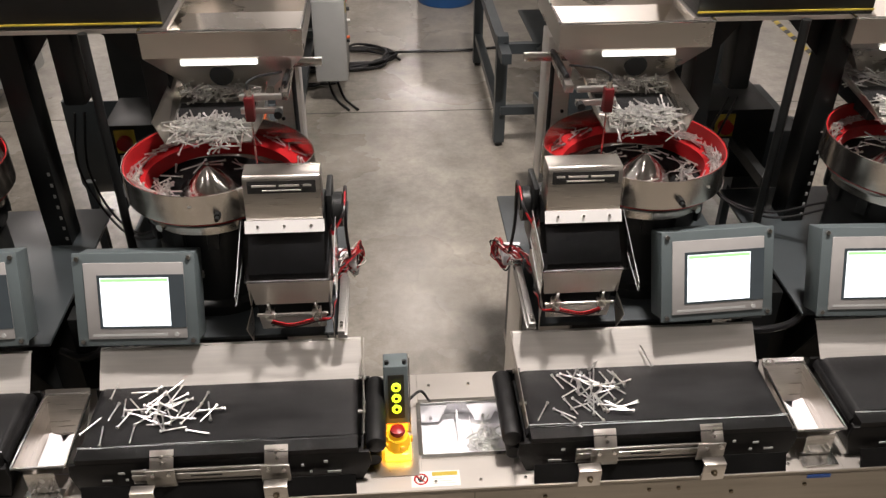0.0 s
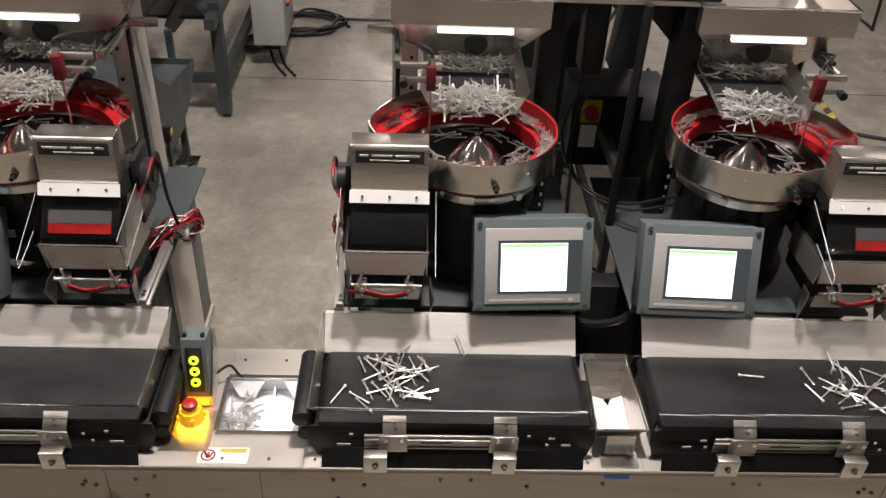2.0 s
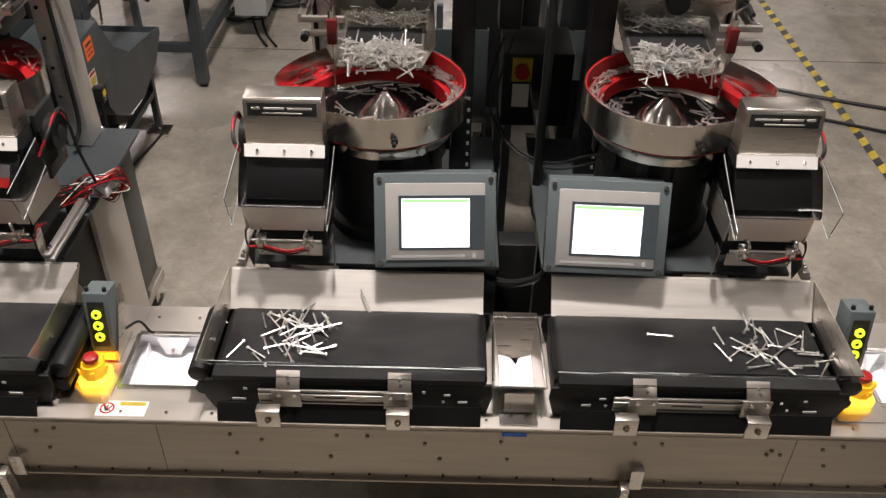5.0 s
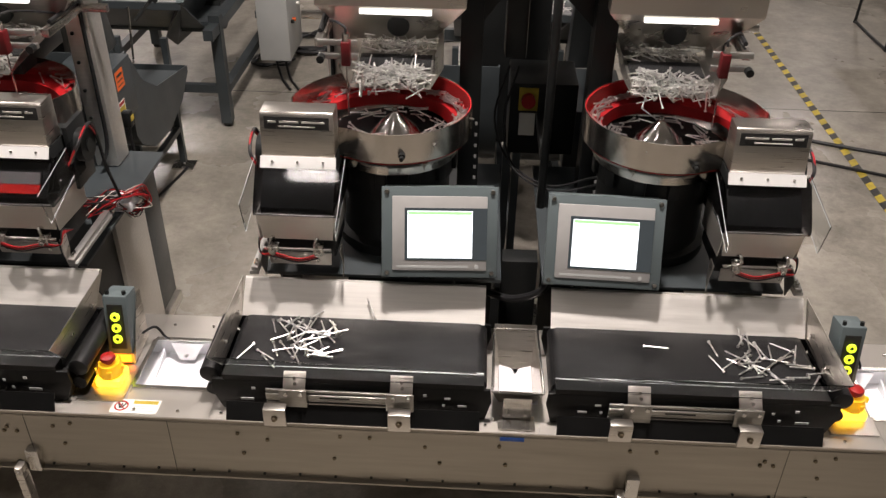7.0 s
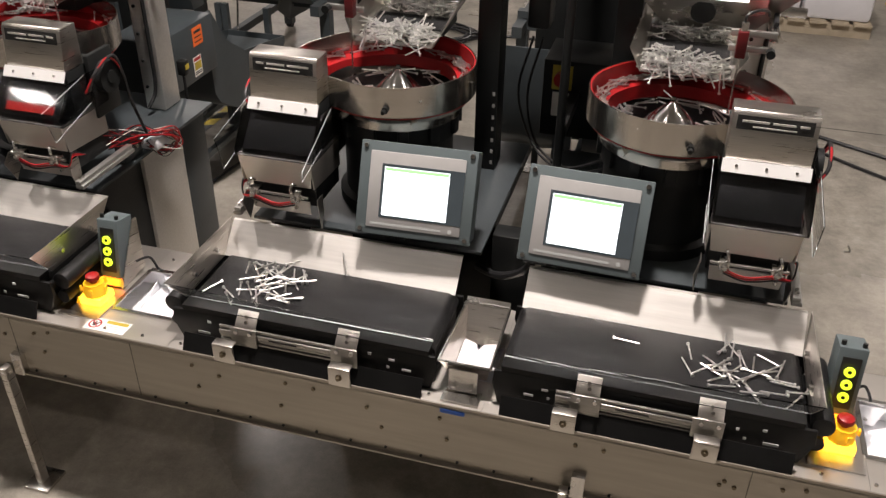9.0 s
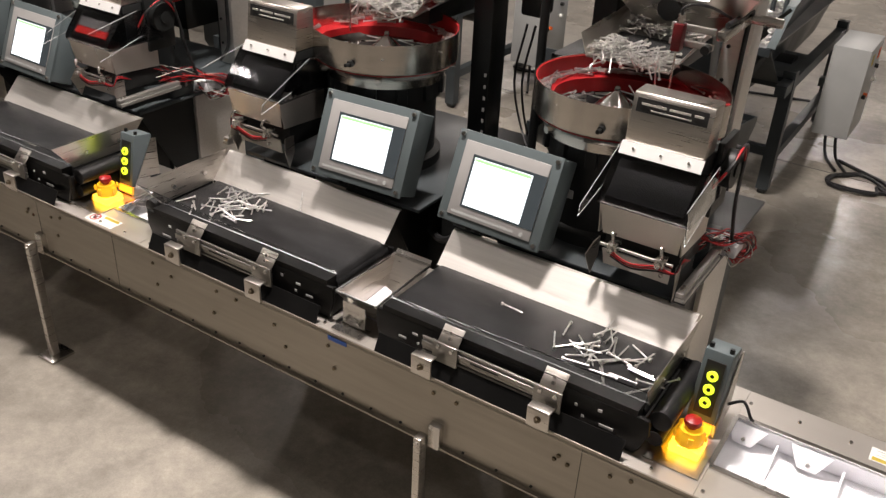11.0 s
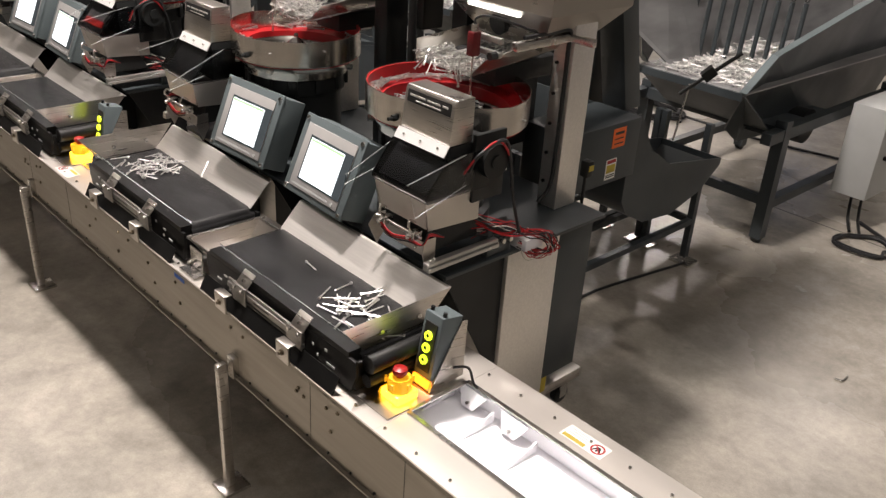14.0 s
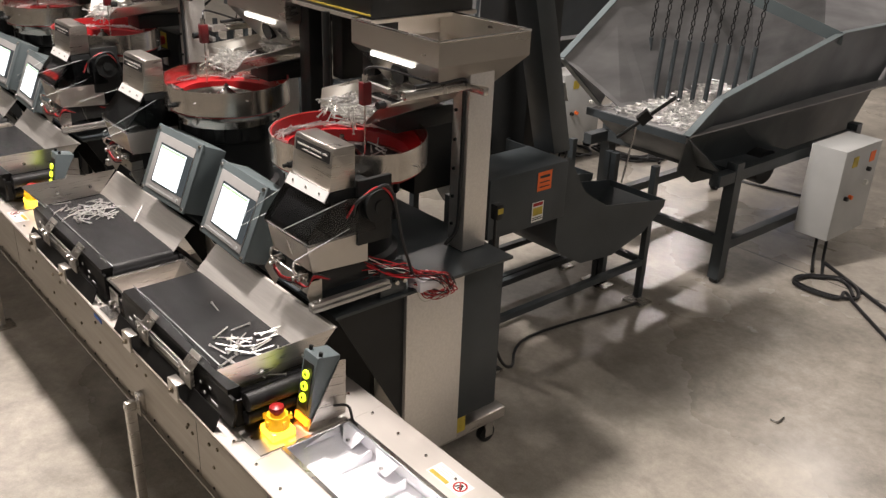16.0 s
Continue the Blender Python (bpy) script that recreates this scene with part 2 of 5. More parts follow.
def tube(bm, pts, r, n=8, steps=6):
    line = smooth_line(pts, steps) if steps > 1 else [Vector(p) for p in pts]
    rings, up = [], Vector((0.13, 0.21, 0.97))
    for i, p in enumerate(line):
        d = (line[min(i + 1, len(line) - 1)] - line[max(i - 1, 0)]).normalized()
        s = d.cross(up)
        s = s.normalized() if s.length > 1e-4 else d.orthogonal().normalized()
        up = s.cross(d)
        rings.append([bm.verts.new(p + r * (math.cos(2 * math.pi * k / n) * s + math.sin(2 * math.pi * k / n) * up)) for k in range(n)])
    for a, b in zip(rings, rings[1:]):
        for k in range(n):
            bm.faces.new((a[k], a[(k + 1) % n], b[(k + 1) % n], b[k]))
    bm.faces.new(rings[0][::-1])
    bm.faces.new(rings[-1])
    return bm


def done(bm, material, bevel=0.0, smooth=35):
    bmesh.ops.recalc_face_normals(bm, faces=bm.faces)
    if bevel:
        es = [e for e in bm.edges if len(e.link_faces) == 2 and e.calc_face_angle() > 0.6]
        bmesh.ops.bevel(bm, geom=es, offset=bevel, segments=2, profile=0.5, affect="EDGES", clamp_overlap=True)
    lim = radians(smooth)
    for f in bm.faces:
        f.smooth = True
    for e in bm.edges:
        e.smooth = len(e.link_faces) == 2 and e.calc_face_angle() < lim
    me = bpy.data.meshes.new("mesh")
    bm.to_mesh(me)
    bm.free()
    me.materials.append(material)
    return me


def part(name, bm, material, parent=None, label="", bevel=0.0, smooth=35):
    ob = new(name, done(bm, material, bevel, smooth))
    if parent is not None:
        ob.parent = parent
    if label:
        ob["label"] = label
    return ob


def thing(name, label, category, group="", kind="", at=None):
    ob = new(name)
    ob.empty_display_size = 0.05
    if at is not None:
        ob.matrix_world = at
    return tagged(ob, label, category, group, kind)


def nb():
    return bmesh.new()

# ---- the hall ----
def hall():
    bm = nb()
    box(bm, -14, 14, -11, 20, -0.2, 0)
    tagged(part("floor", bm, CONCRETE), "polished grey concrete floor with stains and saw joints", "floor", kind="structure")
    for nm, b in (("wall_north", (-14, 14, 20, 20.2)), ("wall_south", (-14, 14, -11.2, -11)), ("wall_east", (14, 14.2, -11.2, 20.2)), ("wall_west", (-14.2, -14, -11.2, 20.2))):
        bm = nb()
        box(bm, *b, -0.2, CEIL)
        tagged(part(nm, bm, WALLP), "plain grey painted hall wall", "wall", kind="structure")
    bm = nb()
    box(bm, -14.2, 14.2, -11.2, 20.2, CEIL, CEIL + 0.2)
    tagged(part("ceiling", bm, WALLP), "plain grey hall ceiling", "ceiling", kind="structure")
    bm = nb()
    for x0, x1, y0, y1 in ((-14, 14, 3.70, 3.706), (-14, 14, -3.6, -3.594), (-3.1, -3.094, -11, 20), (4.7, 4.706, -11, 20)):
        box(bm, x0, x1, y0, y1, 0.0005, 0.0015)
    tagged(part("floor_joint", bm, BLKPAINT), "dark saw-cut joint in the concrete floor", "joint", kind="structure")
    tape = thing("floor_tape", "worn black and yellow striped hazard tape on the floor", "floor tape")
    for k in range(86):
        bm = nb()
        y = 0.6 + 0.07 * k
        sk = 0.035
        slab(bm, [(2.703, y, 0.002), (2.753, y + sk, 0.002), (2.753, y + sk + 0.07, 0.002), (2.703, y + 0.07, 0.002)], 0.0012)
        part("stripe", bm, YELPAINT if k % 2 else BLKPAINT, tape)
    for k in range(30):
        bm = nb()
        y = 0.9 + 0.1 * k
        slab(bm, [(-1.62, y, 0.002), (-1.56, y + 0.03, 0.002), (-1.56, y + 0.13, 0.002), (-1.62, y + 0.1, 0.002)], 0.0012)
        part("stripe", bm, YELPAINT if k % 2 else BLKPAINT, tape)


hall()

PITCH = 2.061
XL, XR = -4.9, 2.62
TOP = 0.652


# ---- main collecting conveyor ----
def main_conveyor():
    c = thing("collecting_conveyor", "long brushed stainless collecting conveyor on slim posts", "conveyor")
    wins = [(-0.435 + PITCH * k, -0.19 + PITCH * k) for k in (-2, -1, 0)] + [(1.626, 2.50)]
    drops = [(0.606 + PITCH * k, 0.706 + PITCH * k) for k in (-2, -1, 0)]
    holes = sorted(wins + drops)
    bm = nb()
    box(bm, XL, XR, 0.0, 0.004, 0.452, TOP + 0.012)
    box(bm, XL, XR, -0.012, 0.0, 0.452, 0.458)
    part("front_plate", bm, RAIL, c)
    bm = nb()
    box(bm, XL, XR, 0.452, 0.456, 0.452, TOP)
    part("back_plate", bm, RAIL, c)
    xs = [XL] + [v for w in holes for v in w] + [XR]
    sheets = [(a, b, 0.0, 0.456) for a, b in zip(xs[::2], xs[1::2])] + [(a, b, 0.0, 0.125) for a, b in holes] + [(a, b, 0.335 if (a, b) in wins else 0.275, 0.456) for a, b in holes]
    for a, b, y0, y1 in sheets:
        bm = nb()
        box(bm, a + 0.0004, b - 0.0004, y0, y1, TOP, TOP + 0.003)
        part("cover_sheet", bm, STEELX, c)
    bm = nb()
    box(bm, XL, XR, 0.01, 0.45, 0.452, 0.458)
    part("bottom_pan", bm, STEELX, c)
    for a, b in wins:
        bm = nb()
        for q in ((a, b, 0.118, 0.13), (a, b, 0.33, 0.342), (a - 0.006, a + 0.006, 0.13, 0.33), (b - 0.006, b + 0.006, 0.13, 0.33)):
            box(bm, *q, TOP + 0.0035, TOP + 0.008)
        part("window_frame", bm, STEELM, c)
        bm = nb()
        box(bm, a + 0.004, b - 0.004, 0.128, 0.332, TOP + 0.0045, TOP + 0.0065)
        pane = part("window_pane", bm, CLEAR, c, "clear acrylic cover pane")
        pane.visible_shadow = False
    for k in range(74):
        bm = nb()
        x = XL + 0.05 + k * 0.1
        rod(bm, (x, -0.001, 0.468 + 0.003 * (k % 2)), (x, -0.004, 0.468 + 0.003 * (k % 2)), 0.004, 8)
        part("rivet", bm, BLACK, c)
    for k in range(-2, 2):
        for bx, bz in ((-0.62, 0.615), (-0.57, 0.628), (-0.60, 0.55), (-0.11, 0.62), (-0.03, 0.60), (-0.10, 0.545), (0.17, 0.625), (0.25, 0.625),
                       (0.15, 0.54), (0.40, 0.60), (0.44, 0.54), (0.60, 0.615), (0.62, 0.545), (0.95, 0.62), (1.02, 0.62), (1.31, 0.605), (1.335, 0.59), (1.30, 0.59)):
            x = bx + k * PITCH
            if x > XR - 0.05:
                continue
            bm = nb()
            rod(bm, (x, 0.002, bz), (x, -0.004, bz), 0.0062, 10, 0.0050)
            part("bolt", bm, BRASSDARK, c)
    for x in (-0.30, -0.30 - PITCH, -0.30 + PITCH, 1.365, 1.365 - PITCH):
        bm = nb()
        box(bm, x, x + 0.0016, -0.0006, 0.0, 0.46, TOP)
        part("plate_seam", bm, BLACK, c)
    for x in (-4.05, -2.39, -0.728, 0.936, 2.5):
        bm = nb()
        box(bm, x - 0.011, x + 0.011, -0.05, -0.018, 0.012, 0.492)
        part("post", bm, STEEL, c, bevel=0.002)
        bm = nb()
        box(bm, x - 0.045, x + 0.045, -0.075, 0.02, 0.0, 0.012)
        part("foot_plate", bm, STEELM, c, bevel=0.002)
        bm = nb()
        rod(bm, (x, -0.018, 0.477), (x, -0.054, 0.477), 0.006, 10)
        box(bm, x + 0.016, x + 0.05, -0.02, 0.0, 0.455, 0.53)
        part("clamp", bm, STEELM, c)
        bm = nb()
        box(bm, x - 0.011, x + 0.011, 0.46, 0.49, 0.012, 0.492)
        box(bm, x - 0.045, x + 0.045, 0.43, 0.52, 0.0, 0.012)
        part("back_post", bm, STEEL, c)
    for k in range(26):
        for y in (0.405, 0.036):
            bm = nb()
            x = -0.4 + k * 0.12
            rod(bm, (x, y, TOP + 0.002), (x, y, TOP + 0.007), 0.006, 8, 0.004)
            part("cover_screw", bm, STEELM, c)
    bm = nb()
    box(bm, 0.60, 0.665, -0.0016, 0.0, TOP - 0.014, TOP - 0.001)
    tagged(part("blue_tape", bm, BLUE), "small strip of blue tape on the stainless rail", "tape")
    return c


main_conveyor()


def flight_belt():
    """White flighted belt inside the trough; the whole run indexes to the left."""
    belt = thing("flighted_belt", "white plastic flighted belt lying in the trough", "conveyor belt")
    bm = nb()
    box(bm, XL + 0.3, 2.75, 0.06, 0.40, 0.582, 0.588)
    part("belt_sheet", bm, WHITEPL, belt)
    bm = nb()
    slab(bm, [(XL + 0.3, 0.335, 0.648), (2.75, 0.335, 0.648), (2.75, 0.352, 0.586), (XL + 0.3, 0.352, 0.586)], 0.003)
    slab(bm, [(XL + 0.3, 0.124, 0.648), (2.75, 0.124, 0.648), (2.75, 0.112, 0.586), (XL + 0.3, 0.112, 0.586)], 0.003)
    part("belt_skirt", bm, WHITEPL, belt)
    for k in range(42):
        x = -4.241 + 0.1537 * k
        bm = nb()
        slab(bm, [(x - 0.050, 0.330, 0.646), (x + 0.050, 0.330, 0.646), (x + 0.022, 0.306, 0.602), (x - 0.022, 0.306, 0.602)], 0.003)
        slab(bm, [(x + 0.075, 0.21, 0.589), (x + 0.075, 0.332, 0.589), (x + 0.075, 0.332, 0.622)], 0.005)
        fl = part("flight", bm, WHITEPL, belt)
        bm = nb()
        rod(bm, (x, 0.314, 0.614), (x, 0.305, 0.618), 0.0050, 10)
        part("flight_screw", bm, STEELM, fl)
    return belt


FLIGHTS = flight_belt()


# ---- screws ----
def screw_verts(bm, m, n=6):
    """A small round-headed pin, along local x."""
    L = 0.064
    for x0, x1, r0, r1 in ((0, L, 0.0022, 0.0022), (-0.002, 0.0022, 0.0045, 0.0045), (L, L + 0.004, 0.0022, 0.0008)):
        a = [bm.verts.new(m @ Vector((x0, r0 * math.cos(2 * math.pi * k / n), r0 * math.sin(2 * math.pi * k / n)))) for k in range(n)]
        b = [bm.verts.new(m @ Vector((x1, r1 * math.cos(2 * math.pi * k / n), r1 * math.sin(2 * math.pi * k / n)))) for k in range(n)]
        for k in range(n):
            bm.faces.new((a[k], a[(k + 1) % n], b[(k + 1) % n], b[k]))
        bm.faces.new(a[::-1])
        bm.faces.new(b)


_b = nb()
screw_verts(_b, pose(0, 0, 0), 8)
SCREW_MESH = done(_b, SCREW)


def scatter(rows, seed):
    """Screws on a belt: rows of x, y, spread x, spread y, count, centre height."""
    rnd = random.Random(seed)
    made = []
    for x, y, sx, sy, n, z in rows:
        for k in range(n):
            a = rnd.uniform(0, 360)
            px, py = x + rnd.gauss(0, 0.5) * sx, y + rnd.gauss(0, 0.5) * sy
            lift = rnd.choice((0, 0, 0.005, 0.010)) if n > 3 else 0
            ob = new("screw", SCREW_MESH)
            ob.matrix_world = pose(px - 0.025 * math.cos(radians(a)), py - 0.025 * math.sin(radians(a)), z + 0.0053 + lift, 0, -3 if lift == 0 else rnd.uniform(-8, 8), a)
            made.append(tagged(ob, "small bright zinc-plated round-headed screw lying on the black belt", "screw", "screws on the belt"))
    return made


def heap(name, label, n, place, seed, parent=None):
    """Many screws as one mesh; place(rnd) gives x, y, z."""
    rnd = random.Random(seed)
    vs, fs = [], []
    N, L = 6, 0.062
    for k in range(n):
        x, y, z, flat, *turn = place(rnd)
        m = pose(x, y, z, 0, rnd.gauss(0, flat), turn[0] if turn else rnd.uniform(0, 360)) @ pose(-0.026, 0, 0)
        for x0, x1, r in ((0, L, 0.0023), (-0.0018, 0.002, 0.0043)):
            s = len(vs)
            for xx in (x0, x1):
                for j in range(N):
                    vs.append(m @ Vector((xx, r * math.cos(2 * math.pi * j / N), r * math.sin(2 * math.pi * j / N))))
            fs += [(s + j, s + (j + 1) % N, s + N + (j + 1) % N, s + N + j) for j in range(N)]
            fs += [tuple(s + N - 1 - j for j in range(N)), tuple(s + N + j for j in range(N))]
    me = bpy.data.meshes.new("mesh")
    me.from_pydata(vs, [], fs)
    me.materials.append(SCREW)
    return tagged(new(name, me), label, "screws", kind="stuff")


# ---- weigh belt conveyors ----
BZ = 0.780


def belt_conveyor(cx, s, brackets):
    """cx: middle of the machine pair; s: side. u runs outward from the middle."""
    def X(u):
        return cx + s * u
    c = thing("belt_conveyor", "short black belt conveyor with stainless side guards on the rail", "conveyor", "short belt conveyors")
    u0, u1, y0, y1 = (0.100 if s < 0 else 0.082), 0.808, 0.098, 0.316
    bm = nb()
    prof = [(u0 + 0.025 * (1 - math.cos(a)), BZ - 0.03 + 0.03 * math.sin(a)) for a in [radians(d) for d in range(-90, 91, 15)]]
    prof += [(u1 - 0.025 * (1 - math.cos(a)), BZ - 0.03 + 0.03 * math.sin(a)) for a in [radians(d) for d in range(90, -91, -15)]]
    a = [bm.verts.new((X(u), y0, z)) for u, z in prof]
    b = [bm.verts.new((X(u), y1, z)) for u, z in prof]
    for i in range(len(prof)):
        j = (i + 1) % len(prof)
        bm.faces.new((a[i], a[j], b[j], b[i]))
    bm.faces.new(a[::-1])
    bm.faces.new(b)
    part("belt", bm, RUBBER, c, "black rubber belt")
    for y, nm in ((0.056, "front_frame"), (0.334, "back_frame")):
        bm = nb()
        pts = [(u0 - 0.014, 0.762), (u0 - 0.018, 0.72), (u0 - 0.002, 0.657), (u1 + 0.004, 0.657), (u1 + 0.03, 0.72), (u1 + 0.026, 0.762)]
        slab(bm, [(X(u), y, z) for u, z in pts], 0.010 * -s)
        part(nm, bm, ANODISED, c, "black side plate", bevel=0.002)
    bm = nb()
    box(bm, X(u0 + 0.0), X(u1 + 0.01), 0.068, 0.322, 0.657, 0.744)
    part("gear_housing", bm, ANODISED, c, bevel=0.004)
    # black sloped sheet standing in for the deep shade between conveyor and rail
    bm = nb()
    slab(bm, [(X(u0 + 0.012), 0.012, 0.6555), (X(u1 - 0.012), 0.012, 0.6555), (X(u1 - 0.012), 0.036, 0.703), (X(u0 + 0.012), 0.036, 0.703)], 0.003)
    part("lower_skirt", bm, ANODISED, c)
    bm = nb()
    box(bm, X(u0 + 0.004), X(u1 - 0.004), 0.057, 0.0975, 0.745, 0.778)
    part("top_strip", bm, ANODISED, c)
    bm = nb()
    rod(bm, (X(u1 + 0.042), 0.085, 0.752), (X(u1 + 0.042), 0.325, 0.752), 0.027, 20)
    part("end_roller", bm, RUBBER, c, "black end roller", bevel=0.003)
    bm = nb()
    rod(bm, (X(u1 + 0.036), 0.085, 0.698), (X(u1 + 0.036), 0.325, 0.698), 0.020, 16)
    part("return_roller", bm, RUBBER, c)
    for u in (u0 + 0.02, u1 - 0.02):
        bm = nb()
        rod(bm, (X(u), 0.094, 0.745), (X(u), 0.33, 0.745), 0.024, 18)
        part("roller", bm, RUBBER, c)
    # slotted aluminium profile along the front
    bl, br_ = min(brackets) - 0.03, max(brackets) + 0.03
    for z0, z1, d in ((0.700, 0.708, 0.036), (0.712, 0.719, 0.038), (0.723, 0.738, 0.034), (0.742, 0.750, 0.038)):
        bm = nb()
        box(bm, bl, br_, d, 0.044, z0, z1)
        part("slot_profile", bm, PROFILE, c, "slotted aluminium profile", bevel=0.001)
    bm = nb()
    box(bm, (bl + br_) / 2 - 0.05, (bl + br_) / 2 + 0.03, 0.0332, 0.0340, 0.727, 0.732)
    part("profile_slot", bm, BLACK, c)
    for kb, bx in enumerate(brackets):
        hx = bx + (0.047 if kb == 0 else 0.002)
        bm = nb()
        slab(bm, [(hx - 0.030, 0.034, 0.752), (hx + 0.030, 0.034, 0.752), (hx + 0.030, 0.070, 0.790), (hx - 0.030, 0.070, 0.790)], -0.004)
        br = part("hanger_bracket", bm, STEEL, c, bevel=0.001)
        for dx, dz, dy in ((0.0, 0.776, 0.060), (0.003, 0.766, 0.049)):
            bm = nb()
            rod(bm, (hx + dx, dy, dz), (hx + dx, dy - 0.009, dz + 0.006), 0.0045, 10)
            part("bolt", bm, STEELM, br)
        bm = nb()
        box(bm, hx - 0.040, hx + 0.034, 0.0285, 0.0335, 0.698, 0.757)
        cl = part("profile_plate", bm, PROFILE, c, bevel=0.001)
        for dx in (-0.02, 0.02):
            bm = nb()
            rod(bm, (hx + dx, 0.029, 0.748), (hx + dx, 0.020, 0.748), 0.0055, 10)
            part("bolt", bm, STEELM, cl)
        bm = nb()
        box(bm, bx - 0.030, bx + 0.030, -0.012, -0.005, 0.664, 0.718)
        box(bm, bx - 0.030, bx + 0.030, -0.012, 0.016, 0.718, 0.723)
        cl = part("rail_clamp", bm, STEEL, c, bevel=0.002)
        bm = nb()
        rod(bm, (bx, -0.012, 0.694), (bx, -0.015, 0.694), 0.009, 12)
        rod(bm, (bx, -0.015, 0.694), (bx, -0.022, 0.694), 0.0055, 6)
        part("clamp_bolt", bm, BRASSDARK, cl)
    for u, z, w, h in ((0.20, 0.737, 0.016, 0.006), (0.26, 0.745, 0.008, 0.008), (0.16, 0.712, 0.024, 0.006), (0.21, 0.712, 0.007, 0.007), (0.72, 0.745, 0.010, 0.007), (0.74, 0.706, 0.035, 0.007),
                       (0.68, 0.71, 0.007, 0.007), (0.66, 0.735, 0.007, 0.007)):
        bm = nb()
        box(bm, X(u) - w / 2, X(u) + w / 2, 0.0445, 0.0465, z - h / 2, z + h / 2)
        part("frame_tag", bm, LIGHTGREY, c)
    # guards
    bm = nb()
    slab(bm, [(X(u0 + 0.004), 0.316, 0.776), (X(u1 + 0.004), 0.316, 0.776), (X(u1 + 0.004), 0.394, 0.856), (X(u0 + 0.004), 0.394, 0.856)], 0.002)
    slab(bm, [(X(u0 + 0.004), 0.394, 0.856), (X(u1 + 0.004), 0.394, 0.856), (X(u1 + 0.004), 0.404, 0.856), (X(u0 + 0.004), 0.404, 0.856)], 0.002)
    part("back_guard", bm, GUARD, c, "sloping brushed stainless back guard")
    bm = nb()
    slab(bm, [(X(u1 + 0.006), 0.098, 0.774), (X(u1 + 0.006), 0.316, 0.774), (X(u1 + 0.012), 0.394, 0.864), (X(u1 + 0.016), 0.022, 0.866)], 0.002)
    eg = part("end_guard", bm, STEEL, c, "stainless end guard")
    for y in (0.15, 0.28):
        bm = nb()
        rod(bm, (X(u1 - 0.002), y, 0.815), (X(u1 + 0.018), y, 0.815), 0.007, 10)
        part("guard_screw", bm, STEELM, eg)
    bm = nb()
    slab(bm, [(X(u0 + 0.004), 0.097, 0.779), (X(u1 + 0.004), 0.097, 0.779), (X(u1 + 0.016), 0.022, 0.866), (X(u0 + 0.004), 0.092, 0.790)], 0.002)
    g = part("front_guard", bm, CLEAR, c, "clear acrylic front guard")
    g.visible_shadow = False
    bm = nb()
    rod(bm, (X(u1 + 0.004), 0.097, 0.781), (X(u0 + 0.004), 0.097, 0.781), 0.0016, 6)
    part("guard_edge", bm, ACRYLEDGE, c)
    return c


def chute(cx):
    c = thing("discharge_chute", "brushed stainless discharge chute between two belt conveyors", "chute", "discharge chutes")
    bm = nb()
    cx -= 0.012
    w, z1 = 0.068, 0.750
    rim = [(-w, 0.066), (w, 0.066), (w - 0.006, 0.335), (-w + 0.006, 0.335)]
    low = [(-0.048, 0.125), (0.048, 0.125), (0.048, 0.27), (-0.048, 0.27)]
    shell(bm, [[(cx + u, y, z1) for u, y in rim], [(cx + u, y, 0.66) for u, y in low]], 0.003)
    part("funnel", bm, STEEL, c)
    bm = nb()
    slab(bm, [(cx - 0.046, 0.128, 0.668), (cx + 0.046, 0.128, 0.668), (cx + 0.046, 0.262, 0.676), (cx + 0.012, 0.250, 0.676), (cx, 0.225, 0.674), (cx - 0.012, 0.250, 0.676), (cx - 0.046, 0.262, 0.676)], -0.004)
    part("chute_flap", bm, WHITEPL, c, "white plastic flap")
    bm = nb()
    for i in range(4):
        j = (i + 1) % 4
        rod(bm, (cx + rim[i][0], rim[i][1], z1), (cx + rim[j][0], rim[j][1], z1), 0.004, 6)
    slab(bm, [(cx - w + 0.006, 0.335, z1), (cx + w - 0.006, 0.335, z1), (cx + w - 0.006, 0.345, z1 + 0.012), (cx - w + 0.006, 0.345, z1 + 0.012)], 0.002)
    part("rim", bm, STEELM, c)
    bm = nb()
    box(bm, cx - 0.038, cx + 0.038, 0.058, 0.062, 0.665, 0.735)
    box(bm, cx - 0.05, cx + 0.05, 0.02, 0.07, 0.657, 0.662)
    part("mounting_flange", bm, STEELM, c)
    for dx in (-0.022, 0.022):
        bm = nb()
        rod(bm, (cx + dx, 0.058, 0.684), (cx + dx, 0.046, 0.684), 0.006, 8)
        part("wing_bolt", bm, STEELM, c)
    return c


